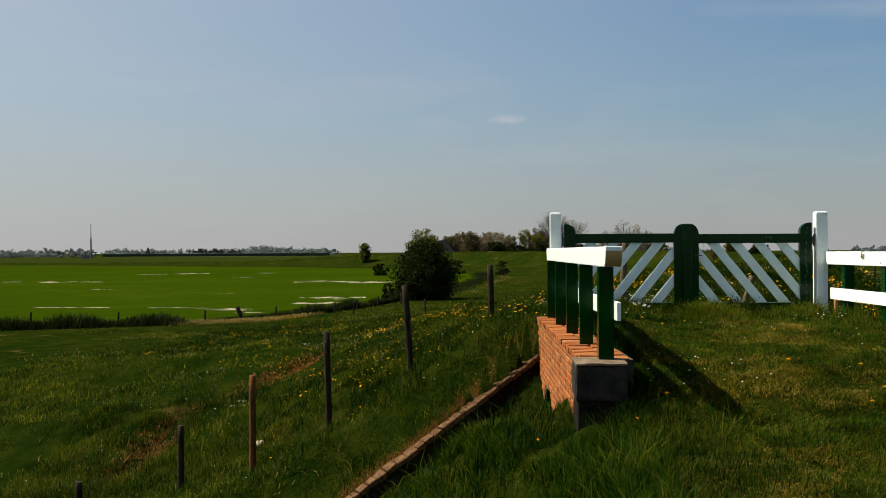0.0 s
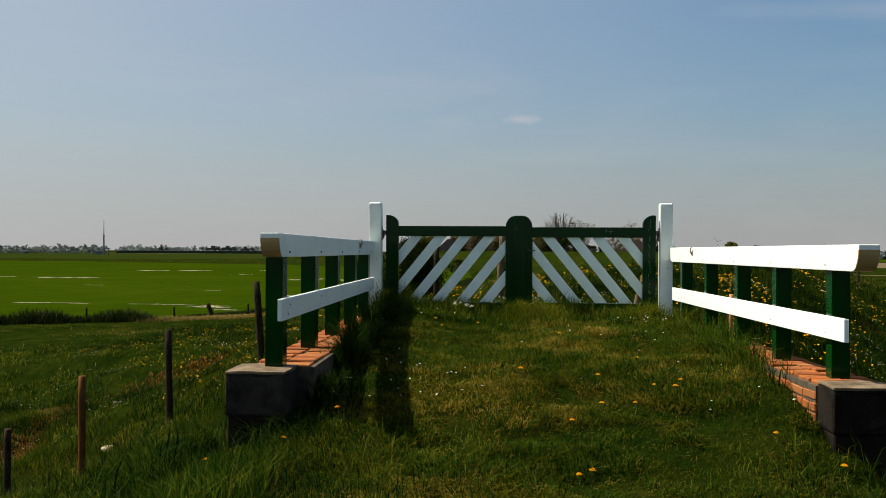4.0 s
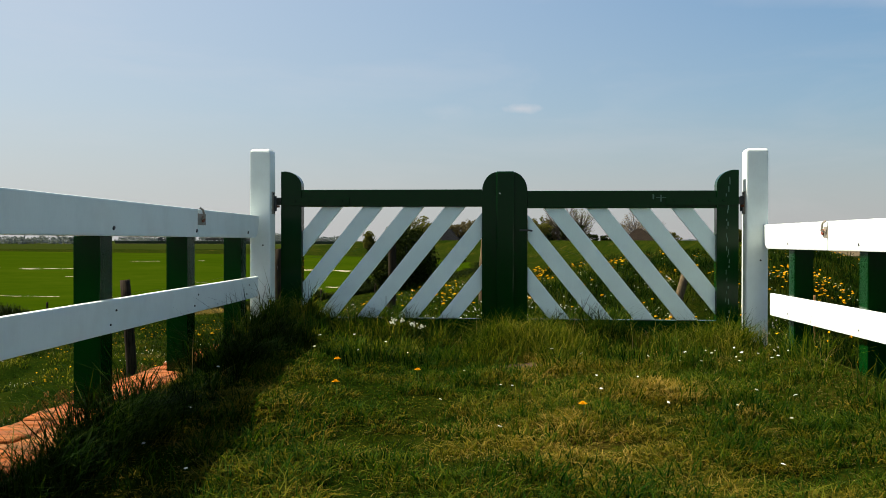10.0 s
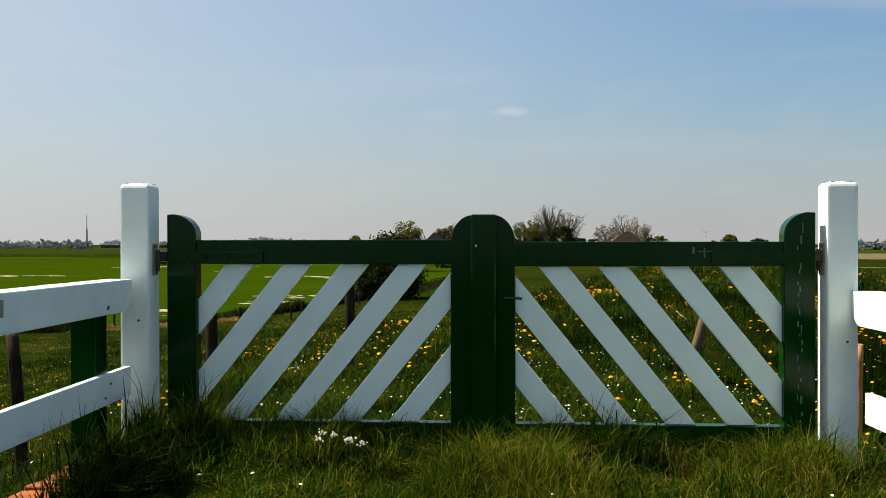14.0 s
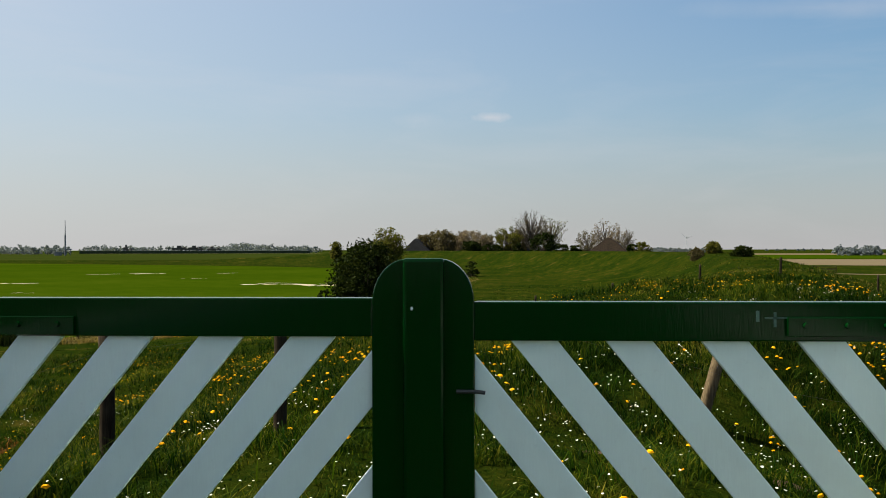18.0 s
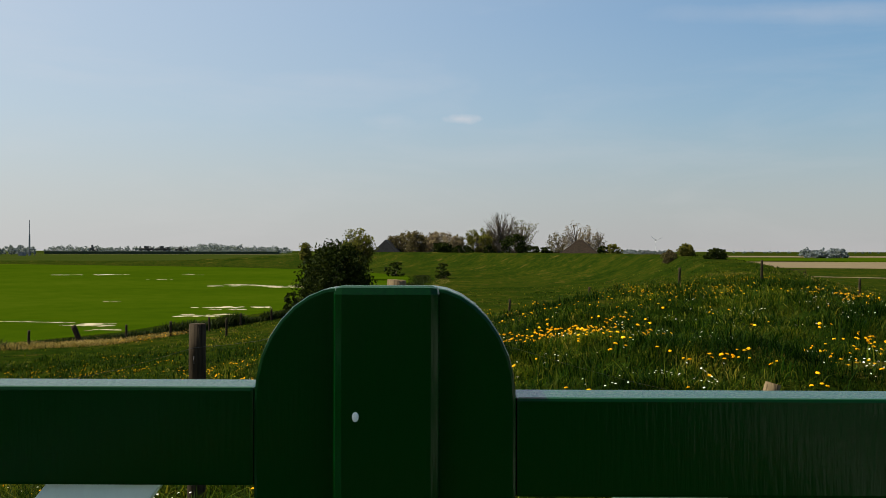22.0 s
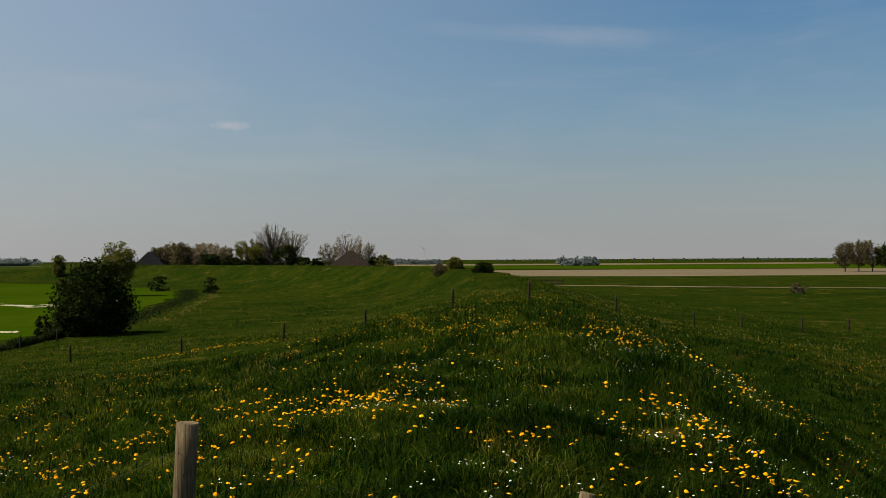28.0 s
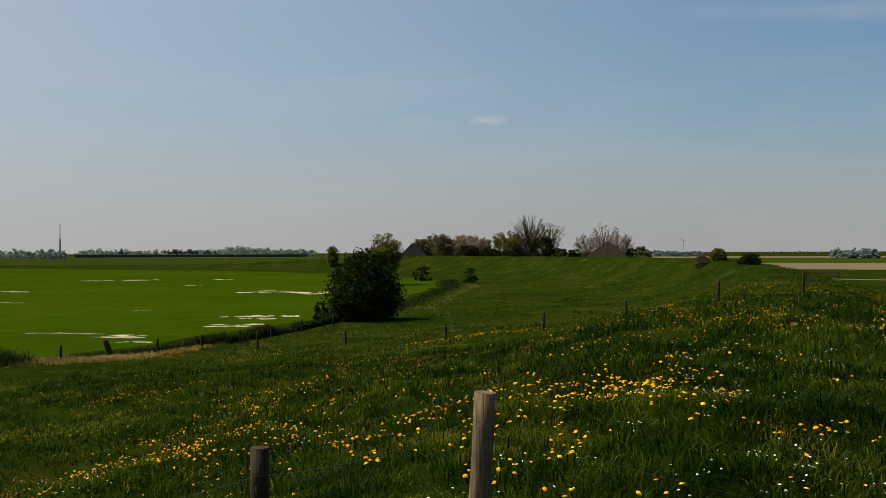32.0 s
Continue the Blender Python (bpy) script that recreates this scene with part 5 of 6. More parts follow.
# most stand in little companies
own = rng.integers(1, 5, len(x))
x, y = np.repeat(x, own) + rng.normal(0, 0.10, own.sum()), np.repeat(y, own) + rng.normal(0, 0.10, own.sum())
grown = height(x, y) + rng.uniform(0.07, 0.17, len(x))
many("dandelion_heads", *dome(8, 0.42), x, y, grown, rng.uniform(0.013, 0.025, len(x)) * (1 - 0.25 * ease(8.0, 24.0, y)), M["dandelion"], "yellow dandelions scattered thickly over the dike meadow", "dandelions")
blades("dandelion_stems", x, y, grown - height(x, y) + 0.01, np.full(len(x), 0.004), M["stem"], "pale green dandelion stems in the meadow", "flower stems", bend=0.05)
x, y = spots(26000, -15.0, -0.6, 3.0, 34.0, lambda x, y: in_view(x, y) * (0.45 * ease(0.48, 0.72, lumps(x, y, 2.5, 66) * 0.6 + lumps(x, y, 0.8, 67) * 0.4) + 0.03) * (1 - 0.6 * ease(9.0, 22.0, y)))
many("dandelion_heads", *dome(6, 0.42), x, y, height(x, y) + rng.uniform(0.05, 0.14, len(x)), rng.uniform(0.012, 0.023, len(x)), M["dandelion"], "yellow dandelions on the slope below the fence", "dandelions")
x, y = spots(13000, -7.0, 15.0, 0.5, 30.0, lambda x, y: (0.6 * ease(0.5, 0.75, lumps(x, y, 2.1, 71)) + 0.03) * (1 - 0.7 * ease(9.0, 16.0, y)) * ease(-1.5, 1.5, crest_at(x, y)[0]))
many("daisies", *dome(6, 0.25), x, y, height(x, y) + rng.uniform(0.06, 0.13, len(x)), rng.uniform(0.006, 0.012, len(x)), M["daisy"], "small white daisies in the meadow grass", "daisies")
x, y = spots(5000, -12.0, -1.9, -1.0, 14.0, lambda x, y: 0.5 * ease(0.45, 0.75, lumps(x, y, 1.7, 73)) + 0.03)
many("daisies", *dome(6, 0.25), x, y, height(x, y) + rng.uniform(0.05, 0.12, len(x)), rng.uniform(0.006, 0.012, len(x)), M["daisy"], "small white daisies on the dike slope", "daisies")
x, y = spots(900, -1.5, 1.9, -4.9, -0.9, lambda x, y: 0.35 * ease(0.4, 0.75, lumps(x, y, 0.9, 75)) + 0.05)
many("daisies", *dome(8, 0.22), x, y, height(x, y) + rng.uniform(0.03, 0.07, len(x)), rng.uniform(0.006, 0.0105, len(x)), M["daisy"], "small white daisies in the trodden turf", "daisies")


x, y = spots(3600, -3.5, 12.0, 2.5, 14.0, lambda x, y: in_view(x, y) * (0.75 * bloom(x, y) + 0.35 * ease(0.62, 0.8, lumps(x, y, 0.8, 79))) * ease(-3.0, -0.5, crest_at(x, y)[0]))
own = rng.integers(1, 7, len(x))
x, y = np.repeat(x, own) + rng.normal(0, 0.09, own.sum()), np.repeat(y, own) + rng.normal(0, 0.09, own.sum())
many("daisies", *dome(6, 0.22), x, y, height(x, y) + rng.uniform(0.07, 0.13, len(x)), rng.uniform(0.007, 0.012, len(x)), M["daisy"], "white daisies in bunches among the dandelions", "daisies")
x, y = spots(1500, -2.4, 2.6, 0.3, 5.0, lambda x, y: 0.6 * ease(0.4, 0.7, lumps(x, y, 0.8, 77)) + 0.05)
many("daisies", *dome(8, 0.22), x, y, height(x, y) + rng.uniform(0.05, 0.12, len(x)), rng.uniform(0.006, 0.010, len(x)), M["daisy"], "small white daisies behind the gate", "daisies")


def dandelion(x, y, high, size):
    d = thing("dandelion", (x, y, ground_z(x, y)), "single yellow dandelion in the short turf", "dandelion", "dandelions on the bridge")
    part("stem", rod([(0, 0, -0.01), (0.006, 0, high * 0.5), (0.0, 0.004, high)], [0.003, 0.0026, 0.0026], 5), M["stem"], d)
    bm = bmesh.new()
    for ring in range(4):
        count, r, lift = 18 - 3 * ring, size * (1 - 0.2 * ring), size * (0.02 + 0.15 * ring)
        for k in range(count):
            a = math.tau * (k + 0.5 * (ring % 2) + random.uniform(-0.2, 0.2)) / count
            c, s, w = math.cos(a), math.sin(a), size * 0.10
            i = size * 0.12
            vs = [bm.verts.new(p) for p in ((c * i, s * i, high), (c * r * 0.75 - s * w, s * r * 0.75 + c * w, high + lift), (c * r, s * r, high + lift * 0.9), (c * r * 0.75 + s * w, s * r * 0.75 - c * w, high + lift))]
            bm.faces.new(vs)
    head = part("flower_head", bm, M["dandelion"], d, "bright yellow petals")
    part("calyx", rod([(0, 0, high - size * 0.35), (0, 0, high)], [size * 0.2, size * 0.3], 8), M["stem"], head)
    return d


for x, y in ((-0.8, -1.75), (-0.385, -1.9), (-0.69, -2.35), (0.347, -2.6), (0.87, -3.7), (1.0, -4.6), (-1.365, -5.37), (0.31, -5.81), (0.385, -5.745), (0.71, -4.9), (1.05, -4.5), (-1.11, -5.06), (0.51, -4.85), (0.01, -4.19), (0.53, -4.32), (0.87, -4.57), (1.76, -5.48), (1.97, -5.6), (-2.03, -4.79), (1.45, -5.29), (-2.4, -4.15), (0.31, -5.14)):
    dandelion(x, y, random.uniform(0.05, 0.085), random.uniform(0.018, 0.024))


def nettle(x, y):
    """The pale flowering weed at the gate's foot."""
    w = thing("flowering_weed", (x, y, ground_z(x, y)), "pale white-flowering weed at the foot of the gate", "weed", "weeds by the gate")
    for k in range(3):
        a, h = math.tau * k / 3, random.uniform(0.10, 0.15)
        tip = (0.04 * math.cos(a), 0.04 * math.sin(a), h)
        stem = part("stem", rod([(0, 0, -0.01), (tip[0] * 0.4, tip[1] * 0.4, h * 0.6), tip], [0.003, 0.0025, 0.002], 4), M["stem"], w)
        heads = bmesh.new()
        for j in range(14):
            o = Vector(tip) + Vector((random.gauss(0, 0.010), random.gauss(0, 0.010), random.gauss(0, 0.006)))
            bmesh.ops.create_icosphere(heads, subdivisions=1, radius=random.uniform(0.003, 0.0055), matrix=Matrix.Translation(o))
        part("flower_cluster", heads, M["daisy"], stem, "cluster of tiny white flowers")


def soil_spot(x, y, a, b):
    """A small crumbly patch of bare earth in the turf."""
    bm = bmesh.new()
    ring = [[bm.verts.new((a * r * math.cos(g) * random.uniform(0.85, 1.1), b * r * math.sin(g) * random.uniform(0.85, 1.1), ground_z(x + a * r * math.cos(g), y + b * r * math.sin(g)) - ground_z(x, y) + (0.004 + random.uniform(-0.004, 0.004) if r < 1.2 else -0.02))) for g in [math.tau * k / 18 for k in range(18)]] for r in (1.25, 1.0, 0.7, 0.35)]
    for o, i in zip(ring, ring[1:]):
        for k in range(18):
            bm.faces.new((o[k], o[(k + 1) % 18], i[(k + 1) % 18], i[k]))
    bm.faces.new(ring[-1])
    ob = part("bare_soil", bm, M["soil"], None)
    ob.matrix_world = pose(x, y, ground_z(x, y))
    tagged(ob, "small patch of bare crumbly soil in the turf", "bare soil", "bare spots in the turf", "structure")


for x, y, a, b in SOIL:
    soil_spot(x, y, a * 0.6, b * 0.6)


def field_stone(x, y, size):
    bm = bmesh.new()
    bmesh.ops.create_icosphere(bm, subdivisions=3, radius=size)
    for v in bm.verts:
        v.co += Vector(noise.noise_vector(v.co * 4 + Vector((x, y, 0)))) * size * 0.35
        v.co.z *= 0.6
    ob = part("field_stone", bm, M["sand"], None)
    ob.matrix_world = pose(x, y, ground_z(x, y) + size * 0.3)
    tagged(ob, "pale weathered stone lying in the grass", "stone")


field_stone(-6.35, 3.4, 0.10)
x, y = spots(900, -16.0, 3.0, 41.0, 47.5, lambda x, y: ease(0.4, 0.7, lumps(x, y, 3.0, 68)) * off_wheat(x, y))
many("dandelion_heads", *dome(6, 0.42), x, y, height(x, y) + rng.uniform(0.10, 0.18, len(x)), rng.uniform(0.02, 0.03, len(x)), M["dandelion"], "yellow flowers along the far pasture fence", "dandelions")
nettle(-0.68, -0.42)
nettle(-0.56, -0.40)


# ---- trees, bushes, farm and distance ----
M["hawthorn"] = leaf_material("hawthorn_leaves", [(0.006, 0.011, 0.0022), (0.013, 0.021, 0.0036), (0.032, 0.040, 0.007)], 0.2)
M["willow"] = leaf_material("willow_leaves", [(0.050, 0.058, 0.011), (0.092, 0.092, 0.020), (0.140, 0.130, 0.032)], 0.5)
M["orchard"] = leaf_material("budding_leaves", [(0.0612, 0.05508, 0.02754), (0.0918, 0.0765, 0.04284), (0.1224, 0.104, 0.05508)], 0.5)
M["blossom"] = leaf_material("grey_pink_blossom", [(0.1224, 0.09486, 0.07038), (0.1836, 0.1469, 0.1102), (0.2203, 0.1836, 0.1408)], 0.5)
# bluish grey instead of leaf green: distance haze put into the colour
M["far_leaf"] = leaf_material("haze_tinted_foliage", [(0.12, 0.145, 0.165), (0.145, 0.17, 0.19), (0.17, 0.195, 0.215)], 0.3)
M["reed"] = leaf_material("ditch_reed", [(0.006, 0.012, 0.003), (0.014, 0.022, 0.005), (0.030, 0.036, 0.009)], 0.2)
M["thatch"] = rough_material("brown_thatch", (0.009, 0.007, 0.005), (0.022, 0.016, 0.011), 2.0, 1.0, 0.7, 9.0)
M["tile"] = rough_material("grey_roof", (0.010, 0.011, 0.012), (0.024, 0.025, 0.027), 1.5, 0.8, 0.4, 9.0)
for roofing in ("thatch", "tile"):
    M[roofing].node_tree.nodes["Principled BSDF"].inputs["Specular IOR Level"].default_value = 0.08
M["farmwall"] = rough_material("farm_brick", (0.035, 0.023, 0.016), (0.07, 0.046, 0.034), 1.2, 0.9, 0.3, 8.0)
M["glass"] = paint("dark_window", (0.02, 0.025, 0.03), (0.05, 0.05, 0.05), 0.15)
# haze over the turbine put into its greyed white
M["far_haze"] = rough_material("hazy_white", (0.42, 0.44, 0.47), (0.52, 0.54, 0.57), 0.4, 0.9, 0.2, 3.0)
M["far_grey"] = rough_material("distant_grey", (0.10, 0.11, 0.12), (0.20, 0.21, 0.22), 0.4, 0.9, 0.2, 3.0)


M["far_bark"] = wood_material("grey_tree_bark", (0.045, 0.037, 0.029), (0.11, 0.092, 0.074))


M["far_bank"] = rough_material("far_grass_bank", (0.024, 0.036, 0.021), (0.045, 0.06, 0.036), 0.2, 1.0, 0.3, 2.0)


def leaf_cards(centres, sizes, per, mat, name, parent, leaf, label="", flat=0.8):
    """Clumps of small folded leaves: per leaves round each centre."""
    n = len(centres) * per
    c = np.repeat(np.asarray(centres), per, 0)
    s = np.repeat(np.asarray(sizes), per)[:, None]
    way = rng.normal(0, 1, (n, 3))
    way /= np.linalg.norm(way, axis=1)[:, None]
    o = c + way * s * np.power(rng.uniform(0.15, 1, (n, 1)), 0.5) * np.array([1, 1, flat])
    u = rng.normal(0, 1, (n, 3))
    u /= np.linalg.norm(u, axis=1)[:, None]
    v = np.cross(u, rng.normal(0, 1, (n, 3)))
    v /= np.linalg.norm(v, axis=1)[:, None]
    k = leaf * rng.uniform(0.6, 1.4, (n, 1))
    quad = np.stack([o - u * k, o + v * k * 0.55, o + u * k, o - v * k * 0.55], 1).reshape(-1, 3)
    me = raw_mesh(name, quad, np.arange(n * 4).reshape(-1, 4))
    me.materials.append(mat)
    ob = new(name, me)
    ob.parent = parent
    return tagged(ob, label)


def tree(x, y, base, high, wide, leaf_mat, leaf, per, clump, label, limbs=46, group="trees round the farm", name="tree", low=0.22):
    """Tapered trunk, curved limbs and twigs through an uneven crown, and clumps of leaves at their ends."""
    t = thing(name, (x, y, base), label, "tree", group)
    bm, cs = bmesh.new(), []
    rod([(0, 0, -0.3), (0.01 * high, 0, high * 0.3), (0, 0.01 * high, high * 0.62), (0.01 * high, 0, high * 0.85)], [high * 0.022, high * 0.017, high * 0.010, high * 0.003], 7, bm)
    mid, tall = (1 + low) / 2 * high, (1 - low) / 2 * high
    for k in range(limbs):
        a, u = math.tau * (k * 0.618 + random.uniform(-0.08, 0.08)), random.uniform(-0.95, 1.0)
        f = 0.55 + 0.45 * random.random() ** 0.5
        f *= 1 + 0.35 * noise.noise(Vector((math.cos(a) * 1.3 + x, math.sin(a) * 1.3 + y, u * 1.7)))
        r = math.sqrt(max(0.05, 1 - u * u)) * f
        tip = Vector((wide * r * math.cos(a), wide * r * math.sin(a), mid + tall * u * min(1.0, f + 0.1)))
        root = Vector((0, 0, max(high * 0.16, min(high * 0.8, tip.z * random.uniform(0.35, 0.7)))))
        bow = root.lerp(tip, 0.55) + Vector((0, 0, -0.03 * high)) + Vector(noise.noise_vector(tip + root)) * 0.05 * high
        rod([root, bow, tip], [high * 0.009, high * 0.006, high * 0.0025], 5, bm)
        cs.append(tuple(tip))
        cs.append(tuple(root.lerp(tip, 0.75)))
        for j in range(3):
            out = tip.lerp(root, random.uniform(0.0, 0.4))
            end = out + ((tip - root).normalized() + Vector((random.gauss(0, 0.6), random.gauss(0, 0.6), random.gauss(0.25, 0.4)))).normalized() * high * random.uniform(0.06, 0.13)
            rod([out, (out + end) / 2 + Vector(noise.noise_vector(end)) * 0.01 * high, end], [high * 0.003, high * 0.0022, high * 0.001], 4, bm)
            cs.append(tuple(end))
    part("trunk", bm, M["far_bark"], t)
    leaf_cards(cs, rng.uniform(0.6, 1.4, len(cs)) * clump, per, leaf_mat, "crown", t, leaf)
    return t


def bush(x, y, base, high, wide, mat, leaf, count, label, group="", name="bush", lumpy=0.3):
    """A shrub leafy to the ground: stems and many clumps of leaves with an uneven outline."""
    b = thing(name, (x, y, base), label, "bush", group)
    bm = bmesh.new()
    cs, ss = [], []
    for k in range(count):
        a, f = random.uniform(0, math.tau), math.sqrt(random.random())
        h = random.random() ** 1.0
        belly = math.sqrt(max(0.03, 1 - ((h - 0.38) / 0.64) ** 2)) if h > 0.38 else 0.80 + 0.20 * h / 0.38
        r = wide * f * belly * (1 + lumpy * noise.noise(Vector((math.cos(a) * 2 + x, math.sin(a) * 2, h * 3))))
        z = high * 0.93 * h * (1 + lumpy * 0.5 * noise.noise(Vector((math.cos(a) * 1.5, math.sin(a) * 1.5 + y, 5.0))))
        cs.append((r * math.cos(a), r * math.sin(a), max(0.04 * high, z)))
        ss.append(random.uniform(0.07, 0.16) * high)
    for k in range(min(16, count)):
        tip = Vector(cs[k])
        rod([(0.15 * wide * math.cos(k), 0.15 * wide * math.sin(k), -0.1), tip * 0.5 + Vector((0, 0, 0.05 * high)), tip], [high * 0.014, high * 0.01, high * 0.004], 5, bm)
    part("stems", bm, M["bark"], b)
    leaf_cards(cs, ss, 26, mat, "foliage", b, leaf)
    return b


def on_land(x, y):
    return ground_z(x, y) - 0.05


# the big hawthorn at the ditch, and small ones on the slope
bush(-8.9, 67.0, on_land(-8.9, 67.0), 4.9, 2.55, M["hawthorn"], 0.11, 620, "large dark round hawthorn bush beside the ditch", lumpy=0.35)
bush(-11.4, 66.3, on_land(-11.4, 66.3), 1.5, 1.3, M["hawthorn"], 0.10, 60, "low dark shrub under the large hawthorn")
bush(-2.4, 149.0, on_land(-2.4, 149.0), 2.7, 1.15, M["hawthorn"], 0.12, 45, "small upright bush on the dike slope", "small bushes on the slope")
bush(-11.0, 161.0, on_land(-11.0, 161.0), 2.6, 1.6, M["hawthorn"], 0.13, 55, "small dark bush on the field's edge", "small bushes on the slope")
bush(-23.5, 150.0, on_land(-23.5, 150.0), 2.2, 1.4, M["hawthorn"], 0.16, 50, "dark bush at the far corner of the wheat", "small bushes on the slope")
bush(25.6, 104.5, on_land(25.6, 104.5), 1.3, 1.0, M["willow"], 0.08, 190, "yellow-green low bush on the dike's crest", "bushes on the crest", lumpy=0.5)
bush(23.6, 104.0, on_land(23.6, 104.0), 1.3, 0.95, M["orchard"], 0.08, 120, "brownish low bush on the dike's crest", "bushes on the crest", lumpy=0.5)
bush(24.9, 90.0, on_land(24.9, 90.0), 1.05, 1.1, M["hawthorn"], 0.07, 240, "green spreading bush on the dike's crest", "bushes on the crest", lumpy=0.5)
bush(79.0, 118.0, on_land(79.0, 118.0), 1.6, 1.3, M["orchard"], 0.12, 40, "brown leafless shrub on the low meadow")

# pollard willow behind the hawthorn
tree(-15.4, 142.0, LOW, 7.3, 2.4, M["willow"], 0.15, 26, 0.8, "yellow-green willow behind the hawthorn", 50, "")
tree(-43.0, 262.0, LOW, 6.4, 1.2, M["willow"], 0.28, 12, 0.8, "small round dark tree beyond the wheat", 36, "")


def row_tree(px, top, half, mat, per, label, far=262.0, limbs=44, leaf=0.24, clump=0.75, low=0.22):
    """A farm tree by its bearing (picture columns of the view along the crest), crown top and half width."""
    a = math.atan((px - 784) / 1662.3) - radians(0.97)
    x, y = far * math.sin(a), far * math.cos(a)
    z = 1.43 + (448.5 - top) / 1662.3 * far
    return tree(x, y, -2.6, z + 2.6, 1.15 * half * far / 1662.3, mat, leaf, int(per * 1.4), clump, label, limbs, low=low)


row_tree(702, 423, 14, M["orchard"], 10, "budding brown-green farm tree", 268)
row_tree(722, 418, 16, M["orchard"], 10, "budding brown-green farm tree", 275)
row_tree(738, 416, 17, M["orchard"], 12, "budding brown-green farm tree", 262)
row_tree(762, 422, 13, M["orchard"], 9, "budding brown-green farm tree", 280)
row_tree(775, 418, 20, M["blossom"], 14, "greyish-pink blossoming farm tree", 266)
row_tree(795, 421, 14, M["blossom"], 10, "greyish-pink blossoming farm tree", 272)
row_tree(809, 421, 10, M["orchard"], 9, "slim grey budding farm tree", 282)
row_tree(785, 436, 16, M["hawthorn"], 16, "dark evergreen garden tree beside the farm", 255)
row_tree(848, 412, 20, M["willow"], 12, "yellow-green leafing farm tree", 258)
row_tree(866, 414, 16, M["orchard"], 10, "budding brown-green farm tree", 268)
row_tree(892, 383, 30, M["orchard"], 2, "tall bare-branched tree above the farm", 262, 120, 0.13, 0.5, 0.42)
row_tree(925, 396, 24, M["willow"], 3, "sparse leafing farm tree", 266, 70, 0.16, 0.6, 0.35)
row_tree(912, 420, 22, M["hawthorn"], 11, "dark leafy farm tree", 256)
row_tree(1022, 403, 26, M["blossom"], 4, "thin greyish-pink blossoming tree beside the barn", 270, 80, 0.16, 0.55)
row_tree(990, 418, 18, M["orchard"], 6, "sparse budding tree beside the barn", 276, 60, 0.16, 0.6)
row_tree(1044, 410, 18, M["blossom"], 4, "thin greyish-pink blossoming tree beside the barn", 264, 60, 0.16, 0.55)
row_tree(1062, 416, 11, M["orchard"], 2, "slim bare tree beside the barn", 260, 60, 0.13, 0.5)
for k, (px, top, half) in enumerate(((1085, 436, 20), (1070, 440, 12), (945, 440, 18), (828, 440, 14), (868, 440, 12), (968, 441, 12), (812, 441, 12))):
    a = math.atan((px - 784) / 1662.3) - radians(0.97)
    bush(252 * math.sin(a), 252 * math.cos(a), -1.2, 1.43 + (448.5 - top) / 1662.3 * 252 + 1.2, half * 252 / 1662.3, M["willow"] if k == 0 else M["hawthorn"], 0.26, 50, "garden shrub along the farm yard", "shrubs of the farm yard")


def farmhouse(x, y, base, long, deep, eaves, ridge, turn, hip, roof_mat, label, windows):
    h = thing("farmhouse" if windows else "barn", (x, y, base), label, "farm building", "buildings of the farm", turn)
    part("wall", box(-long / 2, long / 2, -deep / 2, deep / 2, -0.5, eaves, 0.03, 1), M["farmwall"], h)
    bm = bmesh.new()
    o = 0.5
    e = [bm.verts.new(p) for p in ((-long / 2 - o, -deep / 2 - o, eaves - 0.2), (long / 2 + o, -deep / 2 - o, eaves - 0.2), (long / 2 + o, deep / 2 + o, eaves - 0.2), (-long / 2 - o, deep / 2 + o, eaves - 0.2))]
    r = [bm.verts.new((-long / 2 + hip, 0, ridge)), bm.verts.new((long / 2 - hip, 0, ridge))]
    for f in ((e[0], e[1], r[1], r[0]), (e[2], e[3], r[0], r[1]), (e[1], e[2], r[1]), (e[3], e[0], r[0]), (e[0], e[1], e[2], e[3])):
        bm.faces.new(f)
    bmesh.ops.bevel(bm, geom=list(bm.edges), offset=0.12, segments=1, affect="EDGES")
    part("roof", bm, roof_mat, h)
    for k in range(windows):
        wx = -long / 2 + long * (k + 0.5) / windows
        win = part("window", box(wx - 0.6, wx + 0.6, -deep / 2 - 0.06, -deep / 2 + 0.05, 0.9, 2.3, 0.02, 1), M["white"], h)
        part("pane", box(wx - 0.48, wx + 0.48, -deep / 2 - 0.09, -deep / 2 - 0.062, 1.0, 2.2), M["glass"], win)
    if windows:
        part("chimney", box(long / 2 - hip - 1.2, long / 2 - hip - 0.5, -0.35, 0.35, ridge - 0.6, ridge + 0.9, 0.04, 1), M["farmwall"], h)


farmhouse(-19.3, 268.0, -1.6, 12.0, 7.0, 2.2, 6.0, 78, 0.3, M["tile"], "grey-roofed farmhouse half hidden by garden trees", 4)
farmhouse(-7.0, 276.0, -1.6, 16.0, 8.0, 2.5, 5.2, 5, 1.5, M["thatch"], "low brown-roofed farm building behind trees", 5)
farmhouse(33.5, 258.0, -1.2, 11.0, 9.6, 1.4, 5.6, -12, 5.0, M["thatch"], "barn with a large brown hipped roof", 0)
farmhouse(11.0, 272.0, -1.6, 10.0, 6.0, 2.2, 4.4, 10, 1.0, M["tile"], "small grey shed between the farm trees", 2)

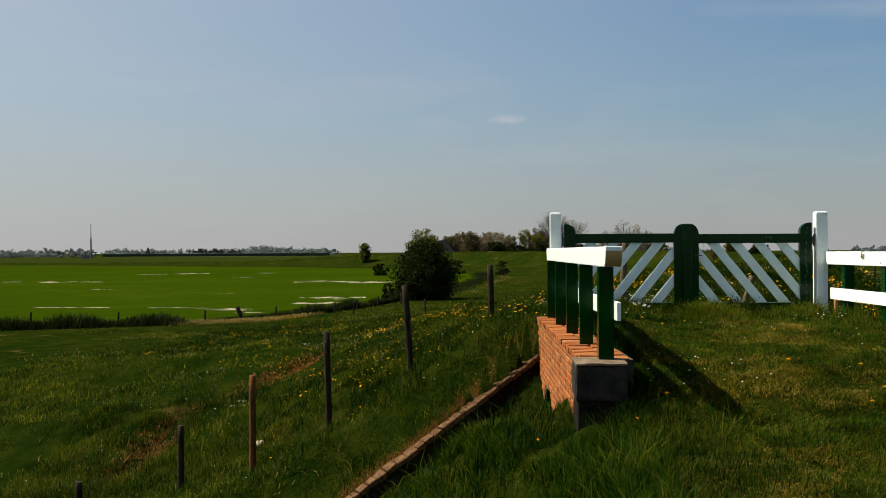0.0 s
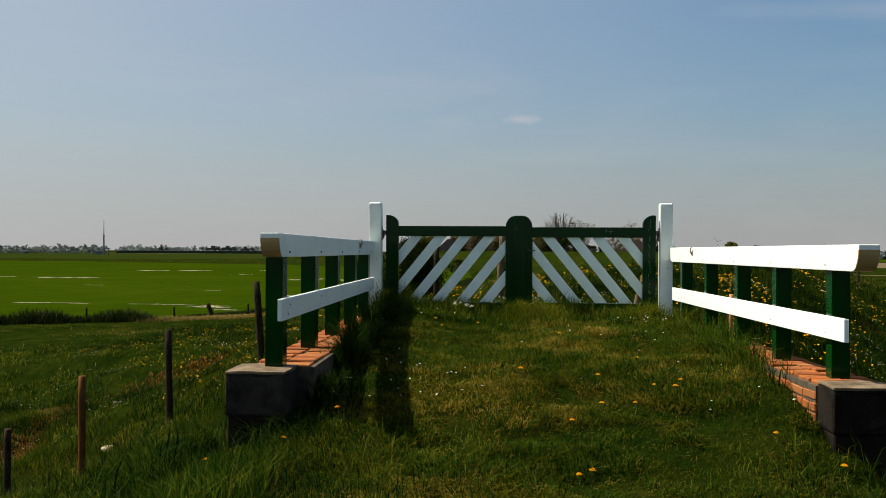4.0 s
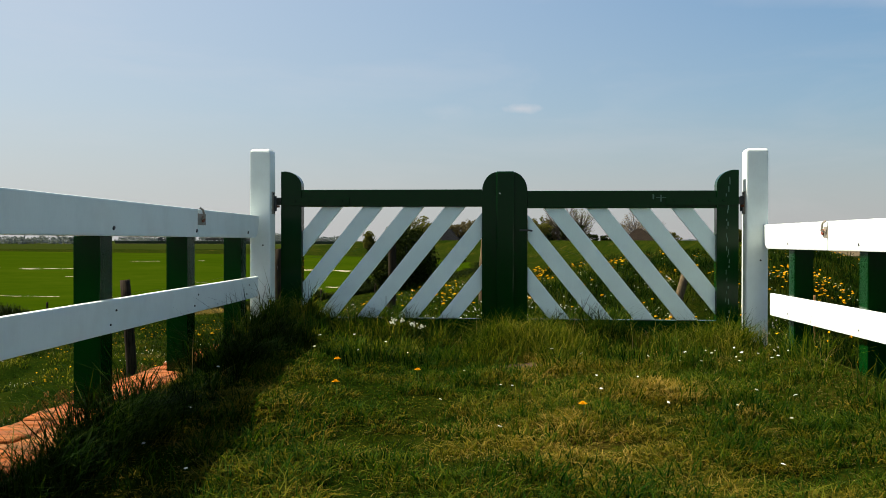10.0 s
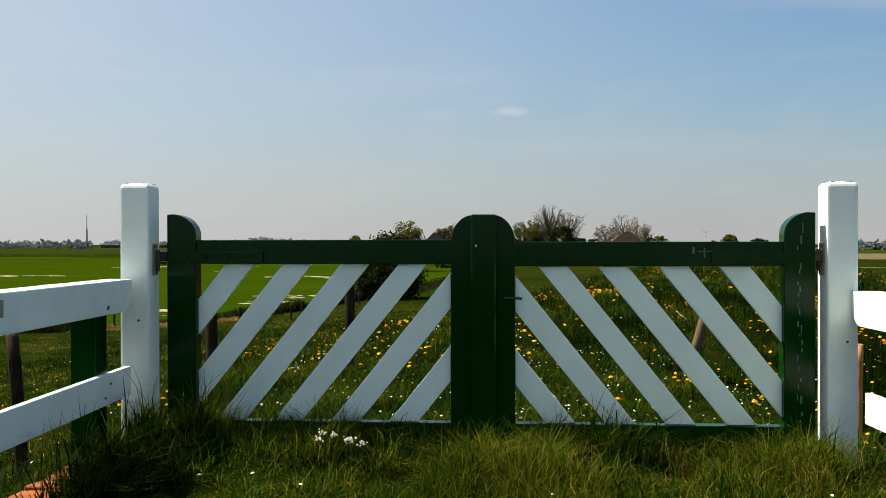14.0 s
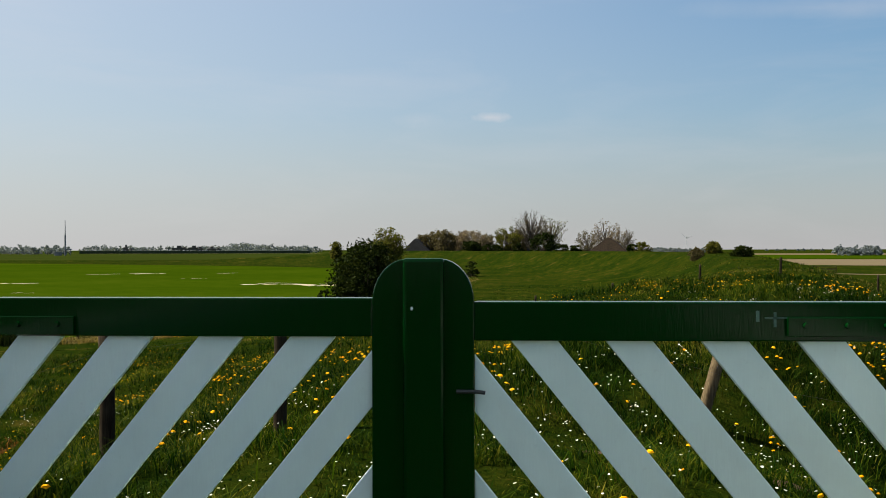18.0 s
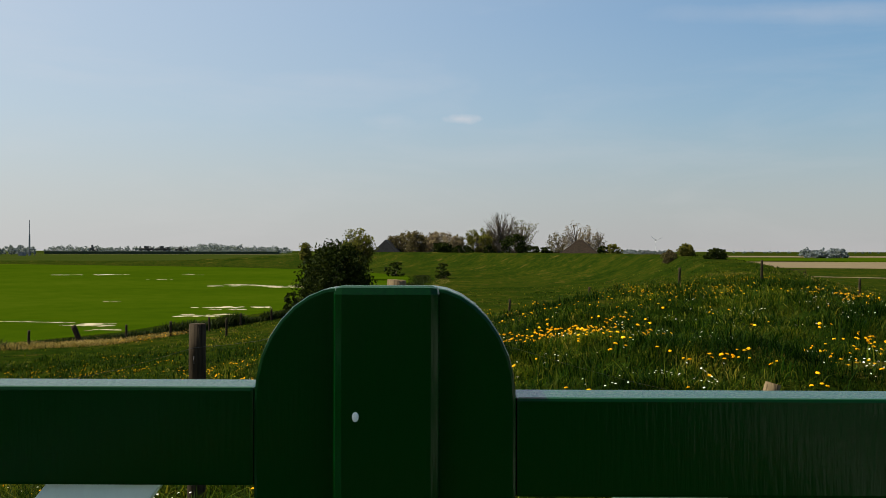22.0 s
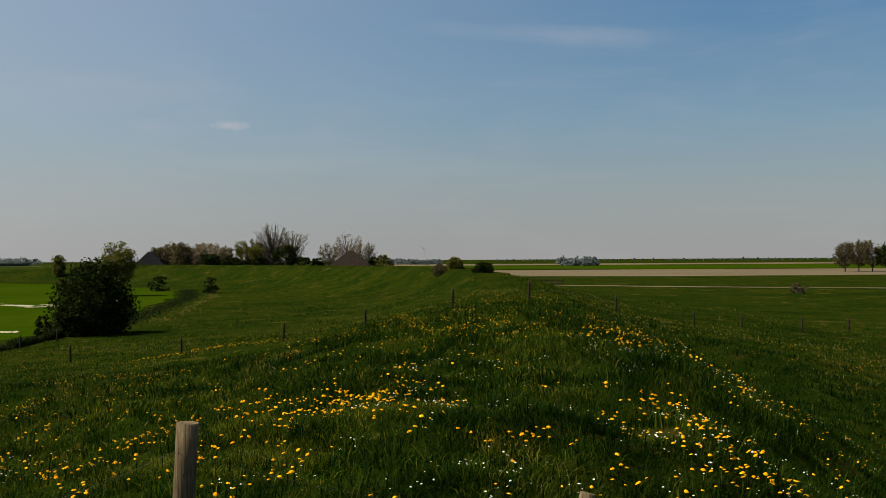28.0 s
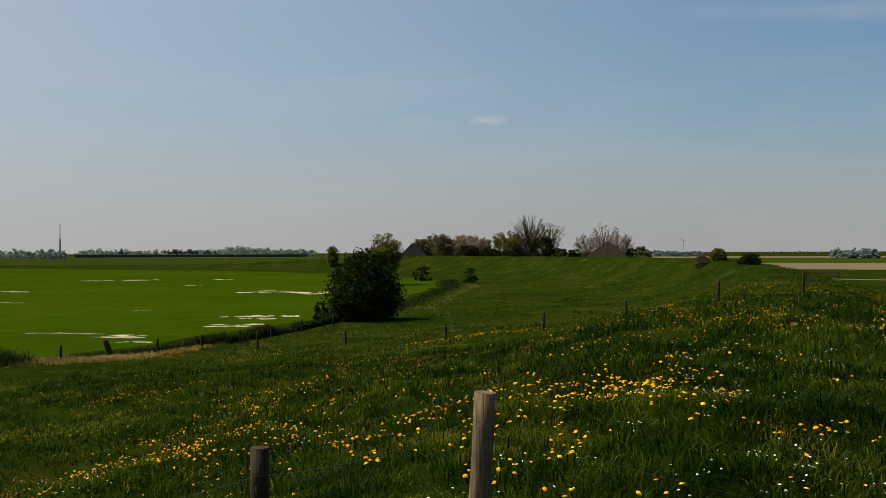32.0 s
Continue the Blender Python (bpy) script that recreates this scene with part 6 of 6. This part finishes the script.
# reeds and rough growth along the ditches
n = 26000
f = rng.uniform(0, 1, n)
x, y = -95 + 75.5 * f, 16.5 + 24.5 * f + rng.normal(0, 0.45, n)
x2, f2 = np.interp(rng.uniform(0, 1, 9000), [0, 0.5, 1], [-19.5, -13.5, -10.8]), None
y2 = np.interp(x2, [-19.5, -16.0, -13.5, -12.0, -10.8], [42.0, 46.0, 52.0, 58.0, 66.0]) + rng.normal(0, 0.6, 9000)
xa, ya = np.r_[x, x2], np.r_[y, y2]
blades("ditch_reeds", xa, ya, (0.15 + (0.12 + 0.6 * np.maximum(ease(-16.8, -14.8, xa), ease(-20.0, -22.0, xa))) * lumps(xa, ya, 1.5, 81)) * rng.uniform(0.5, 1.3, len(xa)), rng.uniform(0.03, 0.07, len(xa)), M["reed"], "dark rough reeds and weeds along the ditch", "reeds", bend=0.5)
x = rng.uniform(-21, -14, 700)
y = np.interp(x, [-21, -16.0, -13.5, -12.0, -9.0], [41.2, 44.5, 50.0, 56.0, 64.0]) + rng.normal(0, 0.8, len(x))
blades("dry_ditch_grass", x, y, rng.uniform(0.08, 0.3, len(x)), rng.uniform(0.02, 0.05, len(x)), M["straw"], "pale dry grass on the ditch's bank", "grass", bend=1.0)
x = rng.uniform(-21.0, -14.6, 3200)
y = np.interp(x, [-21, -16.0, -14.6], [40.6, 42.4, 47.0]) + rng.normal(0, 0.55, len(x))
blades("dry_ditch_grass", x, y, rng.uniform(0.10, 0.32, len(x)), rng.uniform(0.02, 0.05, len(x)), M["straw"], "pale flattened dry reed on the ditch bank", "grass", bend=1.4)
y = rng.uniform(72, 165, 4200)
x = np.interp(y, [72, 100, 135, 165], [-8.6, -7.0, -5.0, -6.5]) + rng.normal(0, 0.7, len(y))
blades("ditch_reeds", x, y, rng.uniform(0.06, 0.3, len(x)), rng.uniform(0.05, 0.10, len(x)), M["reed"], "dark rough growth along the far ditch", "reeds", bend=0.6)
y = rng.uniform(80, 150, 350)
x = np.interp(y, [72, 100, 135, 165], [-6.0, -4.2, -2.0, -3.5]) + rng.normal(0, 0.5, len(y))
blades("dry_ditch_grass", x, y, rng.uniform(0.06, 0.2, len(x)), rng.uniform(0.05, 0.10, len(x)), M["straw"], "pale dry grass beside the far ditch", "grass", bend=1.0)


def far_wood(points, label, name="far_wood"):
    """A distant belt of haze-coloured trees: crowns of many leaf clumps in one mesh. Rows of x, y, height, half width.
    """
    cs, ss = [], []
    for x, y, h, w in points:
        for k in range(26):
            a, f, v = random.uniform(0, math.tau), math.sqrt(random.random()), random.random()
            r = w * f * math.sin(math.pi * min(1.0, 0.25 + 0.7 * v))
            cs.append((x + r * math.cos(a), y + r * math.sin(a), LOW + h * (0.08 + 0.85 * v * (1 - 0.3 * f))))
            ss.append(h * random.uniform(0.10, 0.18))
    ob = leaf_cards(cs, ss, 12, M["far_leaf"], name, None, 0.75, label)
    return tagged(ob, label, "trees", kind="stuff")


def belt(px0, px1, far, low, high, step, yaw=0.97):
    """Trees along the horizon between two bearings."""
    out, px = [], px0
    while px < px1:
        a = math.atan((px - 784) / 1662.3) - radians(yaw)
        d = far * random.uniform(0.92, 1.08)
        h = random.uniform(low, high) * (0.6 + 0.8 * noise.noise(Vector((px * 0.013, far, 0))) ** 2 + 0.3)
        out.append((d * math.sin(a), d * math.cos(a), h, h * random.uniform(0.5, 0.9)))
        px += step * random.uniform(0.5, 1.5)
    return out


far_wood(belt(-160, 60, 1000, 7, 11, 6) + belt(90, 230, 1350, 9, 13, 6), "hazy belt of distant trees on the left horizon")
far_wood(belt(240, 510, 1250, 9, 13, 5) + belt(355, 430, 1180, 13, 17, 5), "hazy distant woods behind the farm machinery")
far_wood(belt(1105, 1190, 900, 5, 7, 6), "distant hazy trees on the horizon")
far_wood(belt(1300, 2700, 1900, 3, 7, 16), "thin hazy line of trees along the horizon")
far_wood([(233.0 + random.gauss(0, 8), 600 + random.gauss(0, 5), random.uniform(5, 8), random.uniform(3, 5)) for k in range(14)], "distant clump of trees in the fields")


def clump_tree(az, far, high, wide, mat, label):
    a = radians(az)
    tree(far * math.sin(a), far * math.cos(a), LOW, high, wide, mat, 0.3, 7, 0.8, label, 60, "trees of the far grove")


for az, d, h, w in ((36.2, 345, 9.5, 3.5), (36.9, 352, 10.5, 4.0), (37.6, 348, 10.0, 4.0), (38.3, 344, 9.0, 3.6), (38.9, 350, 7.0, 3.0), (39.8, 360, 10.5, 3.0)):
    clump_tree(az, d, h, w, M["orchard"] if az < 38 else M["hawthorn"], "budding grey-brown tree of a far grove")

# slender mast with guy lines, and farm machines on the horizon
mast = thing("radio_mast", (-322.5, 700.0, LOW), "tall slender dark mast on the horizon", "mast")
part("lower_shaft", rod([(0, 0, 0), (0, 0, 16)], [0.75, 0.55], 8), M["far_grey"], mast)
part("upper_shaft", rod([(0, 0, 16), (0, 0, 27)], [0.35, 0.22], 8), M["far_grey"], mast)
part("cabin", box(-7.5, -3.5, -2, 2, -0.5, 3.0, 0.1, 1), M["far_grey"], mast)
part("platform", box(0.5, 4.5, -1.5, 1.5, 4.2, 5.2, 0.1, 1), M["far_grey"], mast)
part("strut", rod([(3.8, 0, -0.3), (3.8, 0, 4.3)], [0.3, 0.3], 6), M["far_grey"], mast)


def machine(px, far, long, high, label):
    a = math.atan((px - 784) / 1662.3) - radians(0.97)
    m = thing("farm_machine", (far * math.sin(a), far * math.cos(a), LOW + 3.05), label, "farm machine", "machines on the horizon")
    part("body", box(-long / 2, long / 2, -1.5, 1.5, 1.0, high * 0.6, 0.2, 1), M["iron"], m)
    part("cabin", box(-long * 0.1, long * 0.25, -1.3, 1.3, high * 0.6 + 0.004, high, 0.2, 1), M["iron"], m)
    for s in (-1, 1):
        bm = bmesh.new()
        bmesh.ops.create_cone(bm, cap_ends=True, segments=14, radius1=0.9, radius2=0.9, depth=0.6, matrix=pose(s * long * 0.32, -1.5, 0.9, 90))
        part("wheel", bm, M["iron"], m)


for px, long, high in ((258, 9, 5.5), (268, 6, 4.0), (285, 8, 5.5), (297, 5, 4.5), (318, 6, 4.5), (330, 5, 3.6), (163, 3, 6.5), (171, 4, 3.0)):
    machine(px, 1014 / math.cos(math.atan((px - 784) / 1662.3) - radians(0.97)), long * 1.5, high * 1.05, "dark farm machine far off on the horizon")
sheet("bank_far", [(-445.0, 1000.0), (-195.0, 1010.0), (-195.0, 1022.0), (-445.0, 1012.0)], 2.9, M["far_bank"], "dark far bank behind the wheat", "bank", 5.0)
sheet("track_far", [(-520.0, 930.0), (-170.0, 940.0), (-170.0, 958.0), (-520.0, 948.0)], 0.06, M["bare"], "thin pale track below the far bank", "track")

# wind turbine near the horizon
wt_base = (0.2095 * 1400, 1400.0)
turbine = thing("wind_turbine", (wt_base[0], wt_base[1], LOW), "small white wind turbine on the horizon", "wind turbine")
part("tower", rod([(0, 0, 0), (0, 0, 20)], [0.5, 0.3], 8), M["far_haze"], turbine)
part("nacelle", box(-0.7, 0.7, -1.5, 1.0, 19.5, 21.0, 0.1, 1), M["far_grey"], turbine)
for k in range(3):
    a = math.tau * k / 3 + 0.4
    part("blade", rod([(0, -1.6, 20.2), (5 * math.cos(a), -1.6, 20.2 + 5 * math.sin(a)), (10 * math.cos(a), -1.6, 20.2 + 10 * math.sin(a))], [0.3, 0.26, 0.1], 5), M["far_haze"], turbine)


# ---- bricks of the parapets, laid one by one ----
def brick_mesh(size, seed):
    bm = box(-size[0] / 2, size[0] / 2, -size[1] / 2, size[1] / 2, -size[2] / 2, size[2] / 2, 0.006, 1)
    for v in bm.verts:
        v.co += Vector(noise.noise_vector(v.co * 20 + Vector((seed * 9.1, 0, 0)))) * 0.0035
    bmesh.ops.recalc_face_normals(bm, faces=bm.faces)
    me = bpy.data.meshes.new("brick")
    bm.to_mesh(me)
    bm.free()
    me.materials.append(M["brick"])
    return me


across = [brick_mesh((0.175, 0.094, 0.05), k) for k in range(5)]      # on top, lying across the wall
stretcher = [brick_mesh((0.05, 0.205, 0.052), k + 7) for k in range(5)]
header = [brick_mesh((0.05, 0.098, 0.052), k + 13) for k in range(5)]


def lay(mesh, parent, x, y, z, turn, loose=0.003):
    ob = new("brick", mesh)
    ob.parent = parent
    ob.matrix_world = pose(x + random.uniform(-loose, loose), y + random.uniform(-loose, loose), z + random.uniform(-loose, loose), random.uniform(-2.2, 2.2), random.uniform(-2.2, 2.2), turn + random.uniform(-1.5, 1.5))


def lay_top(parent, side, inner, y0, y1, slant):
    y, top = y0 + 0.05, WALL_LEFT if side < 0 else WALL_RIGHT
    while y < y1:
        for row in (0, 1):
            off = -0.105 + 0.093 + 0.19 * row
            lay(random.choice(across), parent, inner(y) + side * off, y + 0.02 * row, top - 0.022, slant, 0.007)
        y += 0.103


def lay_face(parent, side, inner, face, y0, y1, courses, hole=None, first=0):
    """Courses of bricks on a wall face, headers and stretchers by turns."""
    slant = math.degrees(math.atan2(inner(y0) - inner(y1), y1 - y0))
    for c in range(first, courses):
        z = (WALL_LEFT if side < 0 else WALL_RIGHT) - 0.048 - 0.028 - 0.064 * c
        y, kind = y0, c % 2
        while y < y1 - 0.05:
            long = 0.205 if kind == 0 else 0.098
            if not (hole and hole(y + long / 2, z)):
                lay(random.choice(stretcher if kind == 0 else header), parent, inner(y) + side * face, y + long / 2, z, slant)
            y += long + 0.011


slant_l = math.degrees(math.atan(0.038))
slant_r = math.degrees(math.atan(0.045))
lay_top(wall_left, -1, left_inner, -4.80, -0.42, slant_l)
lay_top(wall_right, 1, right_inner, -4.98, -0.42, slant_r)


def arch_hole(y, z):
    return abs(y + 1.66) < 0.76 and z < -1.2 + 0.70 * math.sqrt(max(0.0, 1 - ((y + 1.66) / 0.76) ** 2))


lay_face(wall_left, -1, left_inner, 0.292, -5.165, -4.80, 11, first=4)
lay_face(wall_left, -1, left_inner, 0.230, -4.80, -0.40, 15, arch_hole)
lay_face(wall_right, 1, right_inner, -0.117, -4.98, -0.42, 3)
